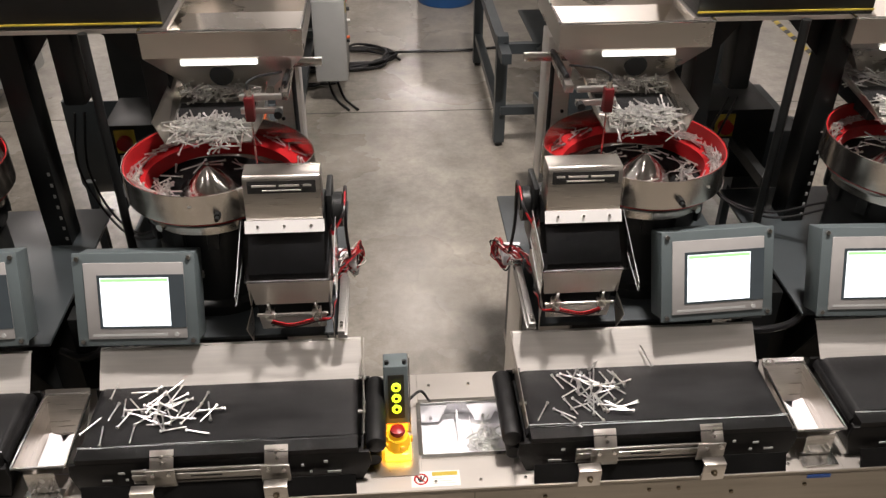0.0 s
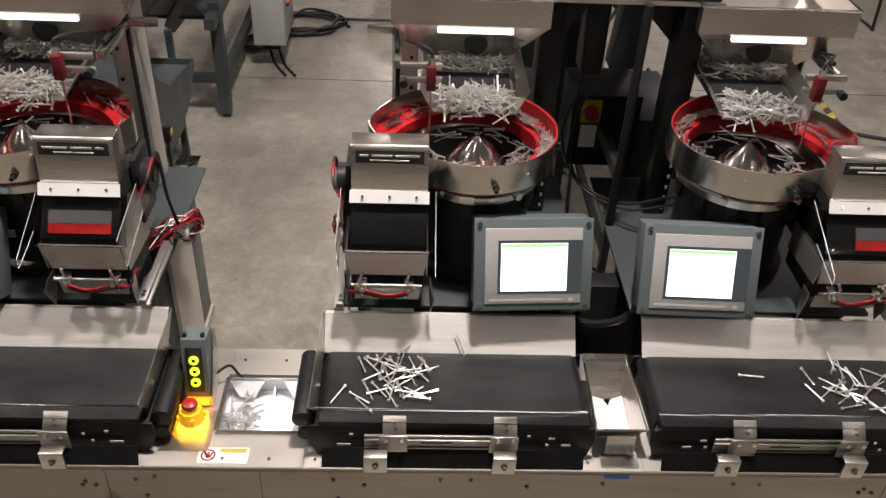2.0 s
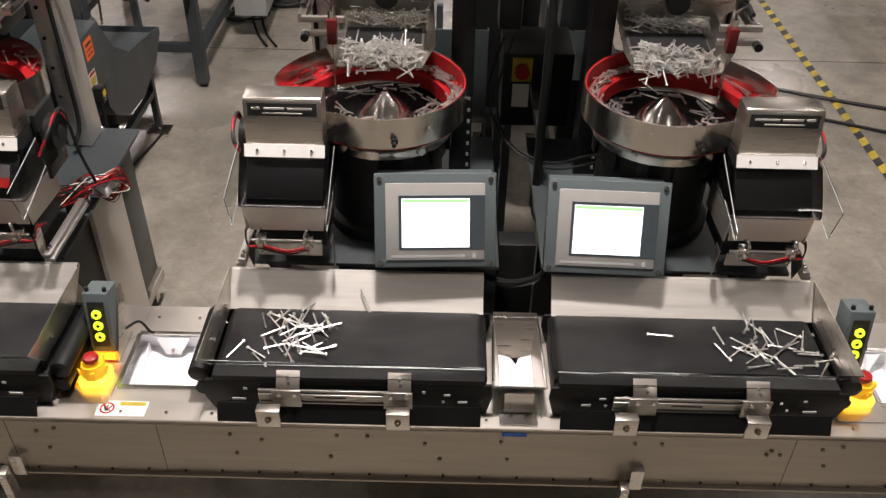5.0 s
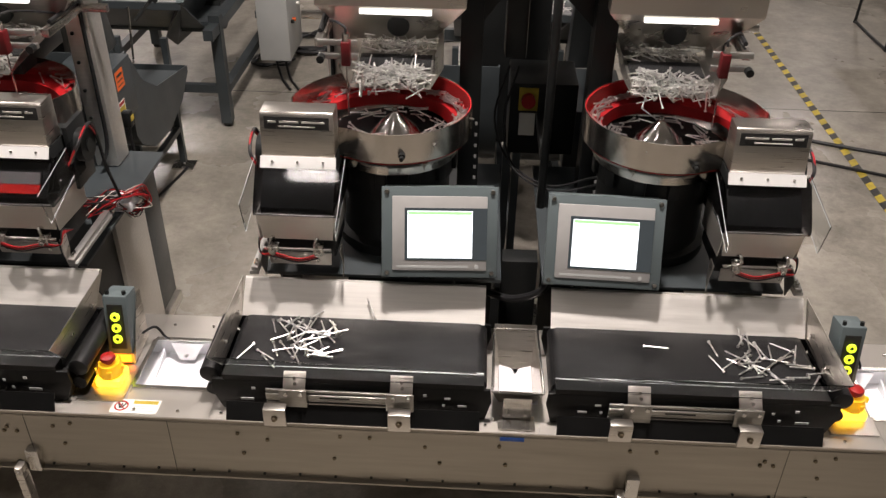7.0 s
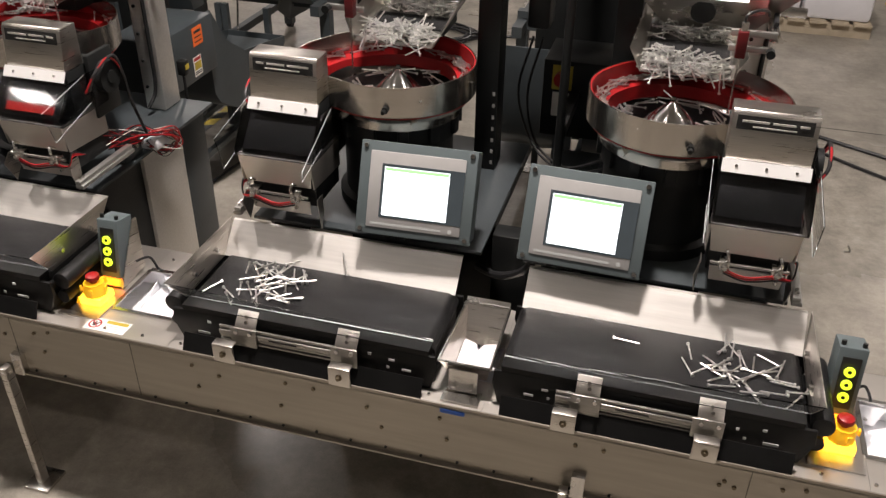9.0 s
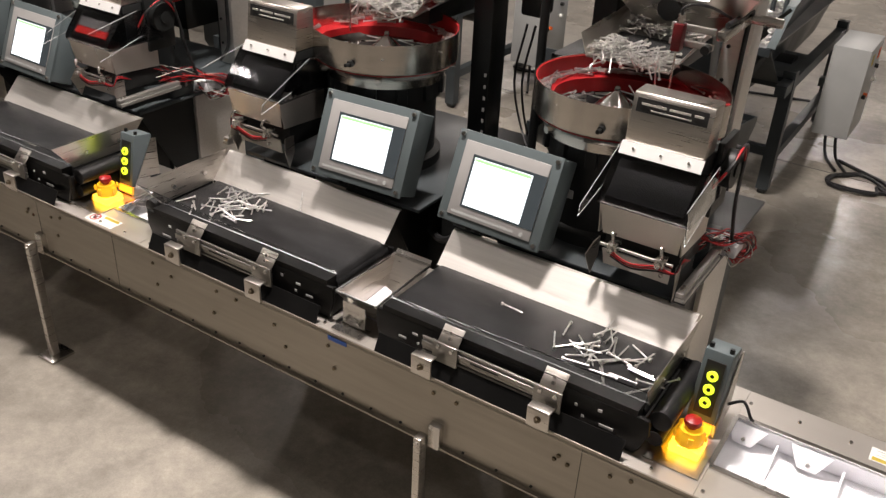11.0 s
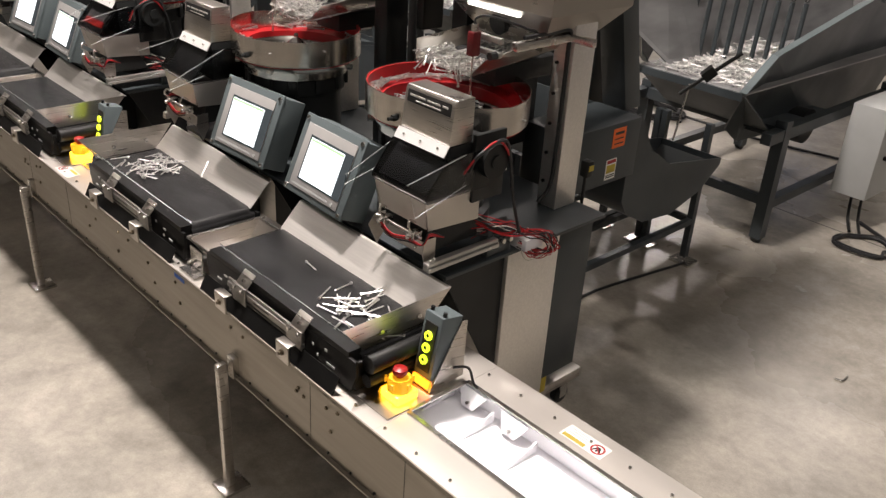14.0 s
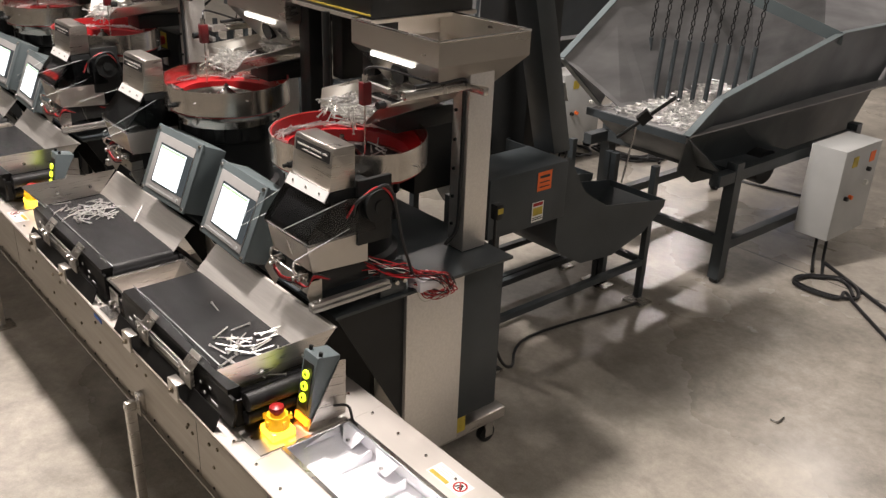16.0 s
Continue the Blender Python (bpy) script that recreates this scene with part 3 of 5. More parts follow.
# ---- touch panels ----
def touch_panel(x, y, z, turn, tilt=23.5):
    """x, y, z: centre of the front."""
    base = thing("touch_panel", "blue-grey operator panel with a bright white touch screen", "control panel", "touch panels", at=pose(x, y, z, -tilt, 0, turn))
    bm = nb()
    box(bm, -0.158, 0.158, 0.004, 0.095, -0.124, 0.124)
    part("enclosure", bm, HMIGREY, base, bevel=0.004)
    bm = nb()
    box(bm, -0.163, 0.163, -0.006, 0.004, -0.129, 0.129)
    part("front_frame", bm, HMIGREY, base, bevel=0.003)
    bm = nb()
    box(bm, -0.133, 0.133, -0.010, -0.006, -0.108, 0.103)
    part("fascia", bm, FASCIA, base, "silver-grey fascia", bevel=0.002)
    bm = nb()
    box(bm, -0.098, 0.133, -0.0115, -0.010, -0.078, 0.070)
    part("display_border", bm, DARKGLASS, base)
    bm = nb()
    box(bm, -0.090, 0.092, -0.0126, -0.0115, -0.072, 0.062)
    sc = part("screen", bm, SCREEN, base, "glowing white screen")
    bm = nb()
    box(bm, -0.088, 0.090, -0.0131, -0.0126, 0.052, 0.060)
    part("status_bar", bm, GREENBAR, sc)
    for k, (u, w) in enumerate(((-0.06, 0.04), (-0.06, 0.05), (-0.055, 0.045), (0.03, 0.06))):
        bm = nb()
        box(bm, u - w / 2, u + w / 2, -0.0130, -0.0126, 0.03 - 0.024 * k, 0.033 - 0.024 * k)
        part("text_bar", bm, SCREENTXT, sc)
    bm = nb()
    rod(bm, (0.105, -0.0125, -0.097), (0.105, -0.010, -0.097), 0.006, 12)
    part("key", bm, LIGHTGREY, base)
    bm = nb()
    box(bm, -0.12, 0.08, -0.0108, -0.010, -0.100, -0.094)
    part("card_slot", bm, LIGHTGREY, base)
    for u in (-0.148, 0.148):
        for v in (-0.115, 0.115):
            bm = nb()
            rod(bm, (u, -0.006, v), (u, -0.012, v), 0.0075, 12, 0.006)
            part("corner_screw", bm, STEELM, base)
    bm = nb()
    for u in (-0.08, -0.05, -0.02):
        rod(bm, (u, 0.04, -0.122), (u, 0.04, -0.142), 0.009, 10)
    part("cable_glands", bm, BLACK, base)
    return base


# ---- vibratory bowl feeders ----
def spiral_r(th):
    """Bowl radius by angle; 0 points outward, 90 to the back."""
    th = th % 360
    if th <= 60:
        return 0.268 + 0.042 * (60 - th) / 60
    if th <= 150:
        return 0.230 + 0.038 * ((150 - th) / 90) ** 1.2
    if th <= 300:
        return 0.230
    return 0.230 + 0.080 * (th - 300) / 60


def bowl_feeder(cx, s, cu, cy):
    def P(r, th, z):
        a = radians(th)
        return (cx + s * (cu + r * math.cos(a)), cy + r * math.sin(a), z)
    c = thing("bowl_feeder", "stainless vibratory bowl feeder lined in red on a black drive", "bowl feeder", "bowl feeders")
    ths = [300 - 360 + k * 5 for k in range(73)]
    rim, low = 1.292, 1.205

    def strip(bm, f_lo, f_hi, thick=0.003):
        rows = []
        for th in ths:
            (r0, z0), (r1, z1) = f_lo(th), f_hi(th)
            rows.append([bm.verts.new(P(r0, th, z0)), bm.verts.new(P(r1, th, z1)), bm.verts.new(P(r1 - thick, th, z1)), bm.verts.new(P(r0 - thick, th, z0))])
        for a, b in zip(rows, rows[1:]):
            for i in range(4):
                j = (i + 1) % 4
                bm.faces.new((a[i], b[i], b[j], a[j]))
        bm.faces.new(rows[0])
        bm.faces.new(rows[-1][::-1])

    def R(th):
        return spiral_r(th)
    bm = nb()
    strip(bm, lambda t: (R(t), low), lambda t: (R(t), rim))
    part("bowl_wall", bm, BOWL, c, "brushed stainless bowl wall")
    bm = nb()
    def lining(t):
        w = t % 360
        out = min(max((95 - w) / 35, 0), 1) if w < 180 else min(max((w - 285) / 25, 0), 1)
        return rim - 0.003 - 0.058 * out
    strip(bm, lambda t: (R(t) - 0.0035, 1.207), lambda t: (R(t) - 0.0035, lining(t)), 0.004)
    part("liner", bm, RED, c, "red urethane lining")
    bm = nb()

    def zt(t):
        return 1.222 + 0.034 * ((t + 60) / 360)
    rows = []
    for th in ths:
        r = R(th)
        rows.append([bm.verts.new(P(r - 0.008, th, zt(th))), bm.verts.new(P(r - 0.058, th, zt(th) - 0.004)), bm.verts.new(P(r - 0.062, th, 1.197)), bm.verts.new(P(r - 0.008, th, 1.196))])
    for a, b in zip(rows, rows[1:]):
        for i in range(4):
            j = (i + 1) % 4
            bm.faces.new((a[i], b[i], b[j], a[j]))
    part("spiral_track", bm, RED, c, "red spiral track")
    bm = nb()
    lathe(bm, [(0.001, 1.184), (0.20, 1.184), (0.20, 1.178), (0.001, 1.178)], 36, (cx + s * cu, cy, 0))
    part("bowl_floor", bm, RUBBER, c)
    bm = nb()
    lathe(bm, [(0.086, 1.184), (0.085, 1.19), (0.010, 1.257), (0.008, 1.26), (0.008, 1.263), (0.009, 1.266), (0.006, 1.272), (0.0005, 1.273)], 40, (cx + s * cu, cy, 0))
    part("centre_cone", bm, CONE, c, "polished steel centre cone", smooth=40)
    bm = nb()
    lathe(bm, [(0.229, 1.207), (0.226, 1.202), (0.208, 1.186), (0.205, 1.176), (0.19, 1.172), (0.19, 1.146), (0.001, 1.146)], 40, (cx + s * cu, cy, 0))
    part("skirt", bm, BOWL, c)
    bm = nb()
    lathe(bm, [(0.001, 1.146), (0.178, 1.146), (0.178, 1.085), (0.165, 1.08), (0.165, 0.90), (0.185, 0.89), (0.185, 0.858), (0.001, 0.858)], 40, (cx + s * cu, cy, 0))
    dr = part("drive_unit", bm, BLACK, c, "black cylindrical drive unit")
    for k in range(12):
        a = k * 30 + 8
        bm = nb()
        q = P(0.176, a, 0)
        m = pose(q[0], q[1], 1.118, 0, 0, math.degrees(math.atan2(q[1] - cy, q[0] - cx - s * cu)))
        box(bm, -0.006, 0.014, -0.016, 0.016, -0.022, 0.026, m)
        part("bolt_lug", bm, BLACK, dr, bevel=0.002)
    for a in (-120, -60, 30, 150):
        bm = nb()
        q, q2 = P(0.205, a, 1.176), P(0.222, a, 1.176)
        rod(bm, q, q2, 0.011, 10)
        part("clamp_nut", bm, STEELM, c)
    bm = nb()
    q = P(0.231, -75 if s > 0 else -100, 1.232)
    rod(bm, q, (q[0], q[1] - 0.014, q[2]), 0.010, 6)
    rod(bm, (q[0], q[1] - 0.014, q[2]), (q[0], q[1] - 0.03, q[2]), 0.006, 8)
    part("star_knob", bm, BLACK, c)
    bm = nb()
    box(bm, cx + s * (cu - 0.055), cx + s * (cu - 0.02), cy - 0.1665, cy - 0.164, 0.985, 1.01)
    part("rating_plate", bm, LIGHTGREY, dr)
    # screws on the track and floor

    def on_track(rnd):
        th = rnd.choice((rnd.uniform(-50, 60), rnd.uniform(140, 300), rnd.uniform(95, 150), rnd.gauss(200, 22)))
        q = P(R(th) - rnd.uniform(0.016, 0.046), th, zt(th) + 0.005 + rnd.random() * 0.009)
        return (*q, 4, (th if s > 0 else 180 - th) + 90 + rnd.gauss(0, 16) + rnd.choice((0, 180)))
    heap("screw_heap", "bright screws queuing on the red bowl track", 95, on_track, int(cx * 100) + 7 + (s > 0))

    def on_floor(rnd):
        th = rnd.choice((rnd.gauss(300, 28), rnd.gauss(215, 25), rnd.uniform(0, 360)))
        q = P(rnd.uniform(0.112, 0.150), th, 1.190 + rnd.random() * 0.026)
        return (*q, 9, (th if s > 0 else 180 - th) + 90 + rnd.gauss(0, 35))
    heap("screw_heap", "loose bright screws on the dark bowl floor", 110, on_floor, int(cx * 90) + 17 + (s > 0))
    return c


# ---- feed trays and hoppers ----
def hopper_unit(cx, s, cu, tu, screws=270):
    def X(u):
        return cx + s * u
    c = thing("supply_hopper", "brushed stainless supply hopper with an inclined feed tray", "hopper", "supply hoppers")
    w, y0, y1, zt, zr = 0.226, 0.865, 1.25, 1.60, 1.522
    bm = nb()
    rim = [(cu - w, y0), (cu + w, y0), (cu + w, y1), (cu - w, y1)]
    low = [(cu - 0.12, 0.96), (cu + 0.12, 0.96), (cu + 0.12, 1.14), (cu - 0.12, 1.14)]
    shell(bm, [[(X(u), y, zt) for u, y in rim], [(X(u), y, zr) for u, y in rim], [(X(u), y, 1.39) for u, y in low]], 0.003)
    part("hopper_body", bm, HOPPER, c)
    bm = nb()
    for i in range(4):
        j = (i + 1) % 4
        rod(bm, (X(rim[i][0]), rim[i][1], zt), (X(rim[j][0]), rim[j][1], zt), 0.004, 8)
    part("rolled_rim", bm, STEELM, c)
    # emissive white bar along the hopper's lower front
    bm = nb()
    lc = cu - 0.015
    box(bm, X(lc - 0.108), X(lc + 0.108), 0.868, 0.882, 1.498, 1.512)
    part("light_bar", bm, WHITEBAR, c, "glowing white bar")
    bm = nb()
    rod(bm, (X(cu - 0.02), 0.95, 1.462), (X(cu - 0.02), 0.90, 1.452), 0.034, 18)
    part("rubber_seal", bm, BLACK, c)
    # tray
    tw = 0.118
    f, b = (0.695, 1.338), (1.12, 1.375)
    bm = nb()
    slab(bm, [(X(tu - tw), f[0], f[1]), (X(tu + tw), f[0], f[1]), (X(tu + tw), b[0], b[1]), (X(tu - tw), b[0], b[1])], 0.003)
    part("tray_floor", bm, PROFILE, c)
    # dark strip between the front and rear heaps
    bm = nb()
    g = [f[1] + 0.004 + 0.037 * d / 0.425 for d in (0.118, 0.215)]
    slab(bm, [(X(tu - tw + 0.008), f[0] + 0.118, g[0]), (X(tu + tw - 0.008), f[0] + 0.118, g[0]), (X(tu + tw - 0.008), f[0] + 0.215, g[1]), (X(tu - tw + 0.008), f[0] + 0.215, g[1])], 0.003)
    part("rubber_strip", bm, RUBBER, c, "dark strip across the tray")
    for q in (-1, 1):
        bm = nb()
        slab(bm, [(X(tu + q * tw), f[0], f[1] + 0.002), (X(tu + q * (tw + 0.035)), f[0] + 0.03, f[1] + 0.055), (X(tu + q * (tw + 0.02)), b[0], b[1] + 0.055), (X(tu + q * tw), b[0], b[1] + 0.002)], 0.0025)
        part("tray_side", bm, HOPPER, c, "flared stainless tray side")
    bm = nb()
    box(bm, X(tu - 0.07), X(tu + 0.07), 0.86, 1.16, 1.27, 1.335)
    part("tray_drive", bm, BLACK, c, bevel=0.005)
    # level sensor on the outer side
    so = tu + 0.125
    bm = nb()
    box(bm, X(so - 0.013), X(so + 0.013), 0.683, 0.715, 1.405, 1.475)
    sn = part("level_sensor", bm, REDDK, c, "dark red level sensor", bevel=0.003)
    bm = nb()
    rod(bm, (X(so), 0.699, 1.475), (X(so), 0.699, 1.497), 0.010, 10)
    rod(bm, (X(so), 0.699, 1.405), (X(so), 0.697, 1.25), 0.0028, 6)
    part("sensor_stem", bm, STEELM, sn)
    bm = nb()
    tube(bm, [(X(so), 0.70, 1.495), (X(so), 0.702, 1.512), (X(so + 0.025), 0.72, 1.522), (X(so + 0.055), 0.78, 1.505), (X(so + 0.07), 0.9, 1.46)], 0.0038)
    part("sensor_cable", bm, WIRE_K, sn)
    for z, r in ((1.46, 0.007), (1.42, 0.007)):
        bm = nb()
        box(bm, X(so - 0.03), X(so + 0.085), 0.72, 0.734, z - 0.008, z + 0.008)
        part("sensor_bracket", bm, ALU, sn, bevel=0.001)
    bm = nb()
    rod(bm, (X(so + 0.075), 0.715, 1.42), (X(so + 0.075), 0.69, 1.42), 0.012, 8)
    part("clamp_knob", bm, BLACK, sn)

    def on_tray(rnd):
        front = rnd.random() < 0.52
        y = f[0] + (0.002 + 0.105 * rnd.random() if front else 0.225 + 0.11 * rnd.random())
        u = tu + (rnd.uniform(-tw + 0.016, tw - 0.045) if front else rnd.uniform(-tw + 0.016, tw - 0.016))
        if front and rnd.random() < 0.05:
            u = tu + tw - 0.02
        z = f[1] + 0.04 * (y - f[0]) / 0.425 + 0.007 + rnd.random() ** 1.6 * (0.030 if front else 0.045)
        return X(u), y, z, 11
    heap("screw_heap", "dense heap of bright screws on the steel feed tray", screws, on_tray, int(cx * 70) + 31 + (s > 0))

    def overhang(rnd):
        u = tu + rnd.uniform(-tw + 0.02, tw - 0.02)
        return X(u), f[0] - rnd.uniform(0, 0.018), f[1] + rnd.uniform(-0.006, 0.02), 45
    heap("screw_heap", "screws tipping over the feed tray's lip", 16, overhang, int(cx * 70) + 41 + (s > 0))
    # column that carries the hopper
    bm = nb()
    box(bm, X(0.565), X(0.645), 1.03, 1.135, 0.862, 1.50)
    col = part("column", bm, GUARD, c, "brushed stainless column", bevel=0.003)
    bm = nb()
    box(bm, X(0.40), X(0.72), 1.02, 1.04, 1.425, 1.450)
    box(bm, X(0.612), X(0.636), 0.78, 1.03, 1.425, 1.450)
    part("hopper_arm", bm, STEELM, c, bevel=0.002)
    bm = nb()
    tube(bm, [(X(0.625), 0.82, 1.46), (X(0.63), 0.93, 1.462), (X(0.635), 1.01, 1.462), (X(0.628), 1.022, 1.40), (X(0.628), 1.022, 1.1), (X(0.624), 1.018, 0.95), (X(0.61), 0.98, 0.89)], 0.007)
    part("column_cable", bm, WIRE_K, c)
    for z in (0.95, 1.05, 1.15, 1.25, 1.35):
        bm = nb()
        rod(bm, (X(0.585), 1.03, z), (X(0.585), 1.024, z), 0.006, 8)
        part("column_bolt", bm, BLACK, col)
    return c


# ---- feeder heads ----
def feeder_head(cx, s, gate_out, dx=0.0):
    def X(u):
        return cx + dx + s * u
    c = thing("counting_feeder", "stainless counting feeder with a smoked cover and red wires", "feeder", "counting feeders")
    u0, u1 = 0.535, 0.735
    bm = nb()
    prof = [(0.437, 1.237), (0.452, 1.352), (0.460, 1.362), (0.525, 1.362), (0.525, 1.237)]
    slab(bm, [(X(u0), y, z) for y, z in prof], s * (u1 - u0) * -1)
    part("sensor_housing", bm, STEEL, c, "brushed stainless housing", bevel=0.003)
    bm = nb()
    slab(bm, [(X(u0 + 0.012), 0.4462, 1.316), (X(u1 - 0.012), 0.4462, 1.316), (X(u1 - 0.012), 0.4508, 1.350), (X(u0 + 0.012), 0.4508, 1.350)], 0.0012 * (-1 if s < 0 else 1) * -1)
    lb = part("name_plate", bm, INK, c, "black name plate with white print")
    um = (u0 + u1) / 2
    for uu, ww, v, hh in ((um - 0.045, 0.062, 0.62, 0.0055), (um + 0.02, 0.052, 0.62, 0.0055), (um + 0.066, 0.022, 0.62, 0.0055), (um, 0.10, 0.25, 0.003)):
        bm = nb()
        yy, zz = 0.4462 + 0.0046 * v, 1.316 + 0.034 * v
        box(bm, X(uu - ww / 2), X(uu + ww / 2), yy - 0.0024, yy - 0.0010, zz - hh / 2, zz + hh / 2)
        part("print_bar", bm, WHITESTK, lb)
    # the near-white colour holds the sheen that the tilted flange reflects
    bm = nb()
    slab(bm, [(X(u0 - 0.004), 0.418, 1.212), (X(u1 + 0.004), 0.418, 1.212), (X(u1 + 0.004), 0.436, 1.240), (X(u0 - 0.004), 0.436, 1.240)], 0.003)
    fl = part("cover_flange", bm, PALEALU, c, "aluminium flange with its reflected brightness in the colour")
    for k in (0.03, 0.1, 0.17):
        bm = nb()
        rod(bm, (X(u0 + k), 0.428, 1.226), (X(u0 + k), 0.422, 1.230), 0.0036, 8)
        part("flange_screw", bm, STEELM, fl)
    # smoked cover: sloping lid, rounded nose, cheeks
    bm = nb()
    a0, a1 = u0 - 0.012, u1 + 0.018
    prof = [(0.424, 1.214), (0.37, 1.150), (0.353, 1.127), (0.347, 1.118), (0.346, 1.108), (0.350, 1.100)]
    sheet(bm, prof, X(a0), X(a1), 0.003)
    cov = part("smoked_cover", bm, SMOKE, c, "dark smoked acrylic cover")
    for a in (a0, a1):
        bm = nb()
        slab(bm, [(X(a), *p) for p in prof] + [(X(a), 0.58, 1.10), (X(a), 0.58, 1.214)], 0.003)
        part("cover_cheek", bm, SMOKE, c).visible_shadow = False
    cov.visible_shadow = False
    bm = nb()
    slab(bm, [(X(u0), 0.43, 1.195), (X(u1), 0.43, 1.195), (X(u1), 0.362, 1.118), (X(u0), 0.362, 1.118)], 0.003 * s)
    slab(bm, [(X(u0), 0.3635, 1.120), (X(u1), 0.3635, 1.120), (X(u1), 0.3635, 1.098), (X(u0), 0.3635, 1.098)], 0.003 * s)
    box(bm, X(u0), X(u1), 0.44, 0.60, 1.10, 1.235)
    part("drop_plate", bm, BLACK, c, bevel=0.001)
    # moving gate under the cover
    bm = nb()
    gu0, gu1 = (0.555, 0.715) if gate_out == "wide" else (0.61, 0.70)
    gx = (X(gu0), X(gu1))
    slab(bm, [(gx[0], 0.404, 1.178), (gx[1], 0.404, 1.178), (gx[1], 0.382, 1.152), (gx[0], 0.382, 1.152)], 0.004 * s)
    gate = part("gate_slide", bm, ALU, c, "grey gate slide")
    bm = nb()
    slab(bm, [(gx[0], 0.384, 1.153), (gx[1], 0.384, 1.153), (gx[1], 0.366, 1.131), (gx[0], 0.366, 1.131)], 0.007 * s)
    part("gate_block", bm, REDLIT, gate, "red gate block")
    # front plate
    bm = nb()
    slab(bm, [(X(u0 - 0.006), 0.352, 1.104), (X(u1 + 0.012), 0.352, 1.104), (X(u1 + 0.002), 0.368, 1.015), (X(u0 + 0.006), 0.368, 1.015)], 0.003 * s)
    for a in (u0 - 0.004, u1 + 0.010):
        slab(bm, [(X(a), 0.353, 1.102), (X(a), 0.56, 1.10), (X(a), 0.56, 1.0), (X(a), 0.370, 1.012)], 0.003)
    part("front_plate", bm, STEELX, c, "satin stainless drop chute")
    bm = nb()
    box(bm, X(u0 + 0.004), X(u1 + 0.002), 0.40, 0.57, 0.94, 1.015)
    part("gear_case", bm, BLACK, c, bevel=0.004)
    bm = nb()
    slab(bm, [(X(u0 + 0.012), 0.366, 0.972), (X(u1 - 0.006), 0.366, 0.972), (X(u1 - 0.010), 0.376, 0.925), (X(u0 + 0.016), 0.376, 0.925)], 0.003 * s)
    part("lower_plate", bm, STEELX, c)
    for uu in (u0 + 0.045, u1 - 0.03):
        bm = nb()
        tube(bm, [(X(uu), 0.355, 1.028), (X(uu), 0.335, 1.040), (X(uu + 0.006), 0.328, 1.022), (X(uu + 0.004), 0.345, 1.005)], 0.0042)
        part("hook", bm, STEELM, c)
        bm = nb()
        box(bm, X(uu - 0.013), X(uu + 0.013), 0.338, 0.372, 0.980, 1.004)
        rod(bm, (X(uu), 0.338, 0.992), (X(uu), 0.325, 0.992), 0.008, 10)
        rod(bm, (X(uu + 0.004), 0.36, 0.955), (X(uu + 0.004), 0.352, 0.955), 0.006, 8)
        part("toggle_clamp", bm, STEELM, c, bevel=0.002)
    bm = nb()
    rod(bm, (X(u0 + 0.01), 0.352, 0.992), (X(u1), 0.352, 0.992), 0.0048, 8)
    part("clamp_shaft", bm, STEELM, c)
    for k, mt in enumerate((WIRE_R, WIRE_R, WIRE_K)):
        bm = nb()
        d = 0.006 * k
        tube(bm, [(X(u0 + 0.045), 0.338, 0.985 - d), (X(um), 0.333, 0.973 - d), (X(u1 - 0.035), 0.338, 0.985 - d), (X(u1 + 0.008), 0.35, 0.975), (X(u1 + 0.016), 0.37, 1.0 + d), (X(u1 + 0.02), 0.42, 0.985)], 0.0023)
        part("air_hose", bm, mt, c)
    for a, tip in ((u0 - 0.012, -0.012), (u1 + 0.006, 0.008)):
        bm = nb()
        slab(bm, [(X(a), 0.36, 0.985), (X(a + tip), 0.345, 0.95), (X(a + tip * 0.3), 0.372, 0.885), (X(a), 0.40, 0.93), (X(a), 0.40, 0.985)], 0.0025)
        part("side_flange", bm, STEEL, c)
    # slide rail and outer cable run
    bm = nb()
    box(bm, X(u1 + 0.022), X(u1 + 0.042), 0.345, 0.62, 0.918, 0.930)
    box(bm, X(u1 + 0.022), X(u1 + 0.048), 0.345, 0.62, 0.905, 0.916)
    part("slide_rail", bm, ALU, c, bevel=0.001)
    bm = nb()
    for y in (0.36, 0.375):
        rod(bm, (X(u1 + 0.032), y, 0.93), (X(u1 + 0.032), y, 0.938), 0.005, 8)
    part("rail_screws", bm, STEELM, c)
    bm = nb()
    for a, pts in ((a1 + 0.012, [(0.475, 1.219), (0.270, 1.180), (0.300, 1.079), (0.482, 1.129)]), (a0 - 0.010, [(0.475, 1.215), (0.262, 1.125), (0.257, 1.098), (0.391, 1.130), (0.475, 1.130)])):
        bm = nb()
        slab(bm, [(X(a), *p) for p in pts], 0.0025)
        sh = part("side_shield", bm, CLEAR, c, "clear acrylic side shield")
        sh.visible_shadow = False
        # thin pale rods paint the bright glint along two shield edges
        bm = nb()
        n = len(pts)
        for k in range(n):
            if k in (0, 2):
                rod(bm, (X(a), *pts[k]), (X(a), *pts[k + 1]), 0.0009, 5)
        part("polished_edge", bm, ACRYLEDGE, sh)
    # motor and black cheek behind, with looping cables
    bm = nb()
    box(bm, X(u1 + 0.004), X(u1 + 0.020), 0.52, 0.64, 1.06, 1.26)
    part("cheek_plate", bm, BLACK, c, bevel=0.003)
    bm = nb()
    rod(bm, (X(u1 + 0.020), 0.58, 1.18), (X(u1 + 0.045), 0.58, 1.18), 0.05, 24)
    rod(bm, (X(u1 + 0.045), 0.58, 1.18), (X(u1 + 0.050), 0.58, 1.18), 0.02, 16)
    part("drive_pulley", bm, BLACK, c)
    bm = nb()
    box(bm, X(u0 + 0.01), X(u0 + 0.08), 0.56, 0.66, 1.02, 1.12)
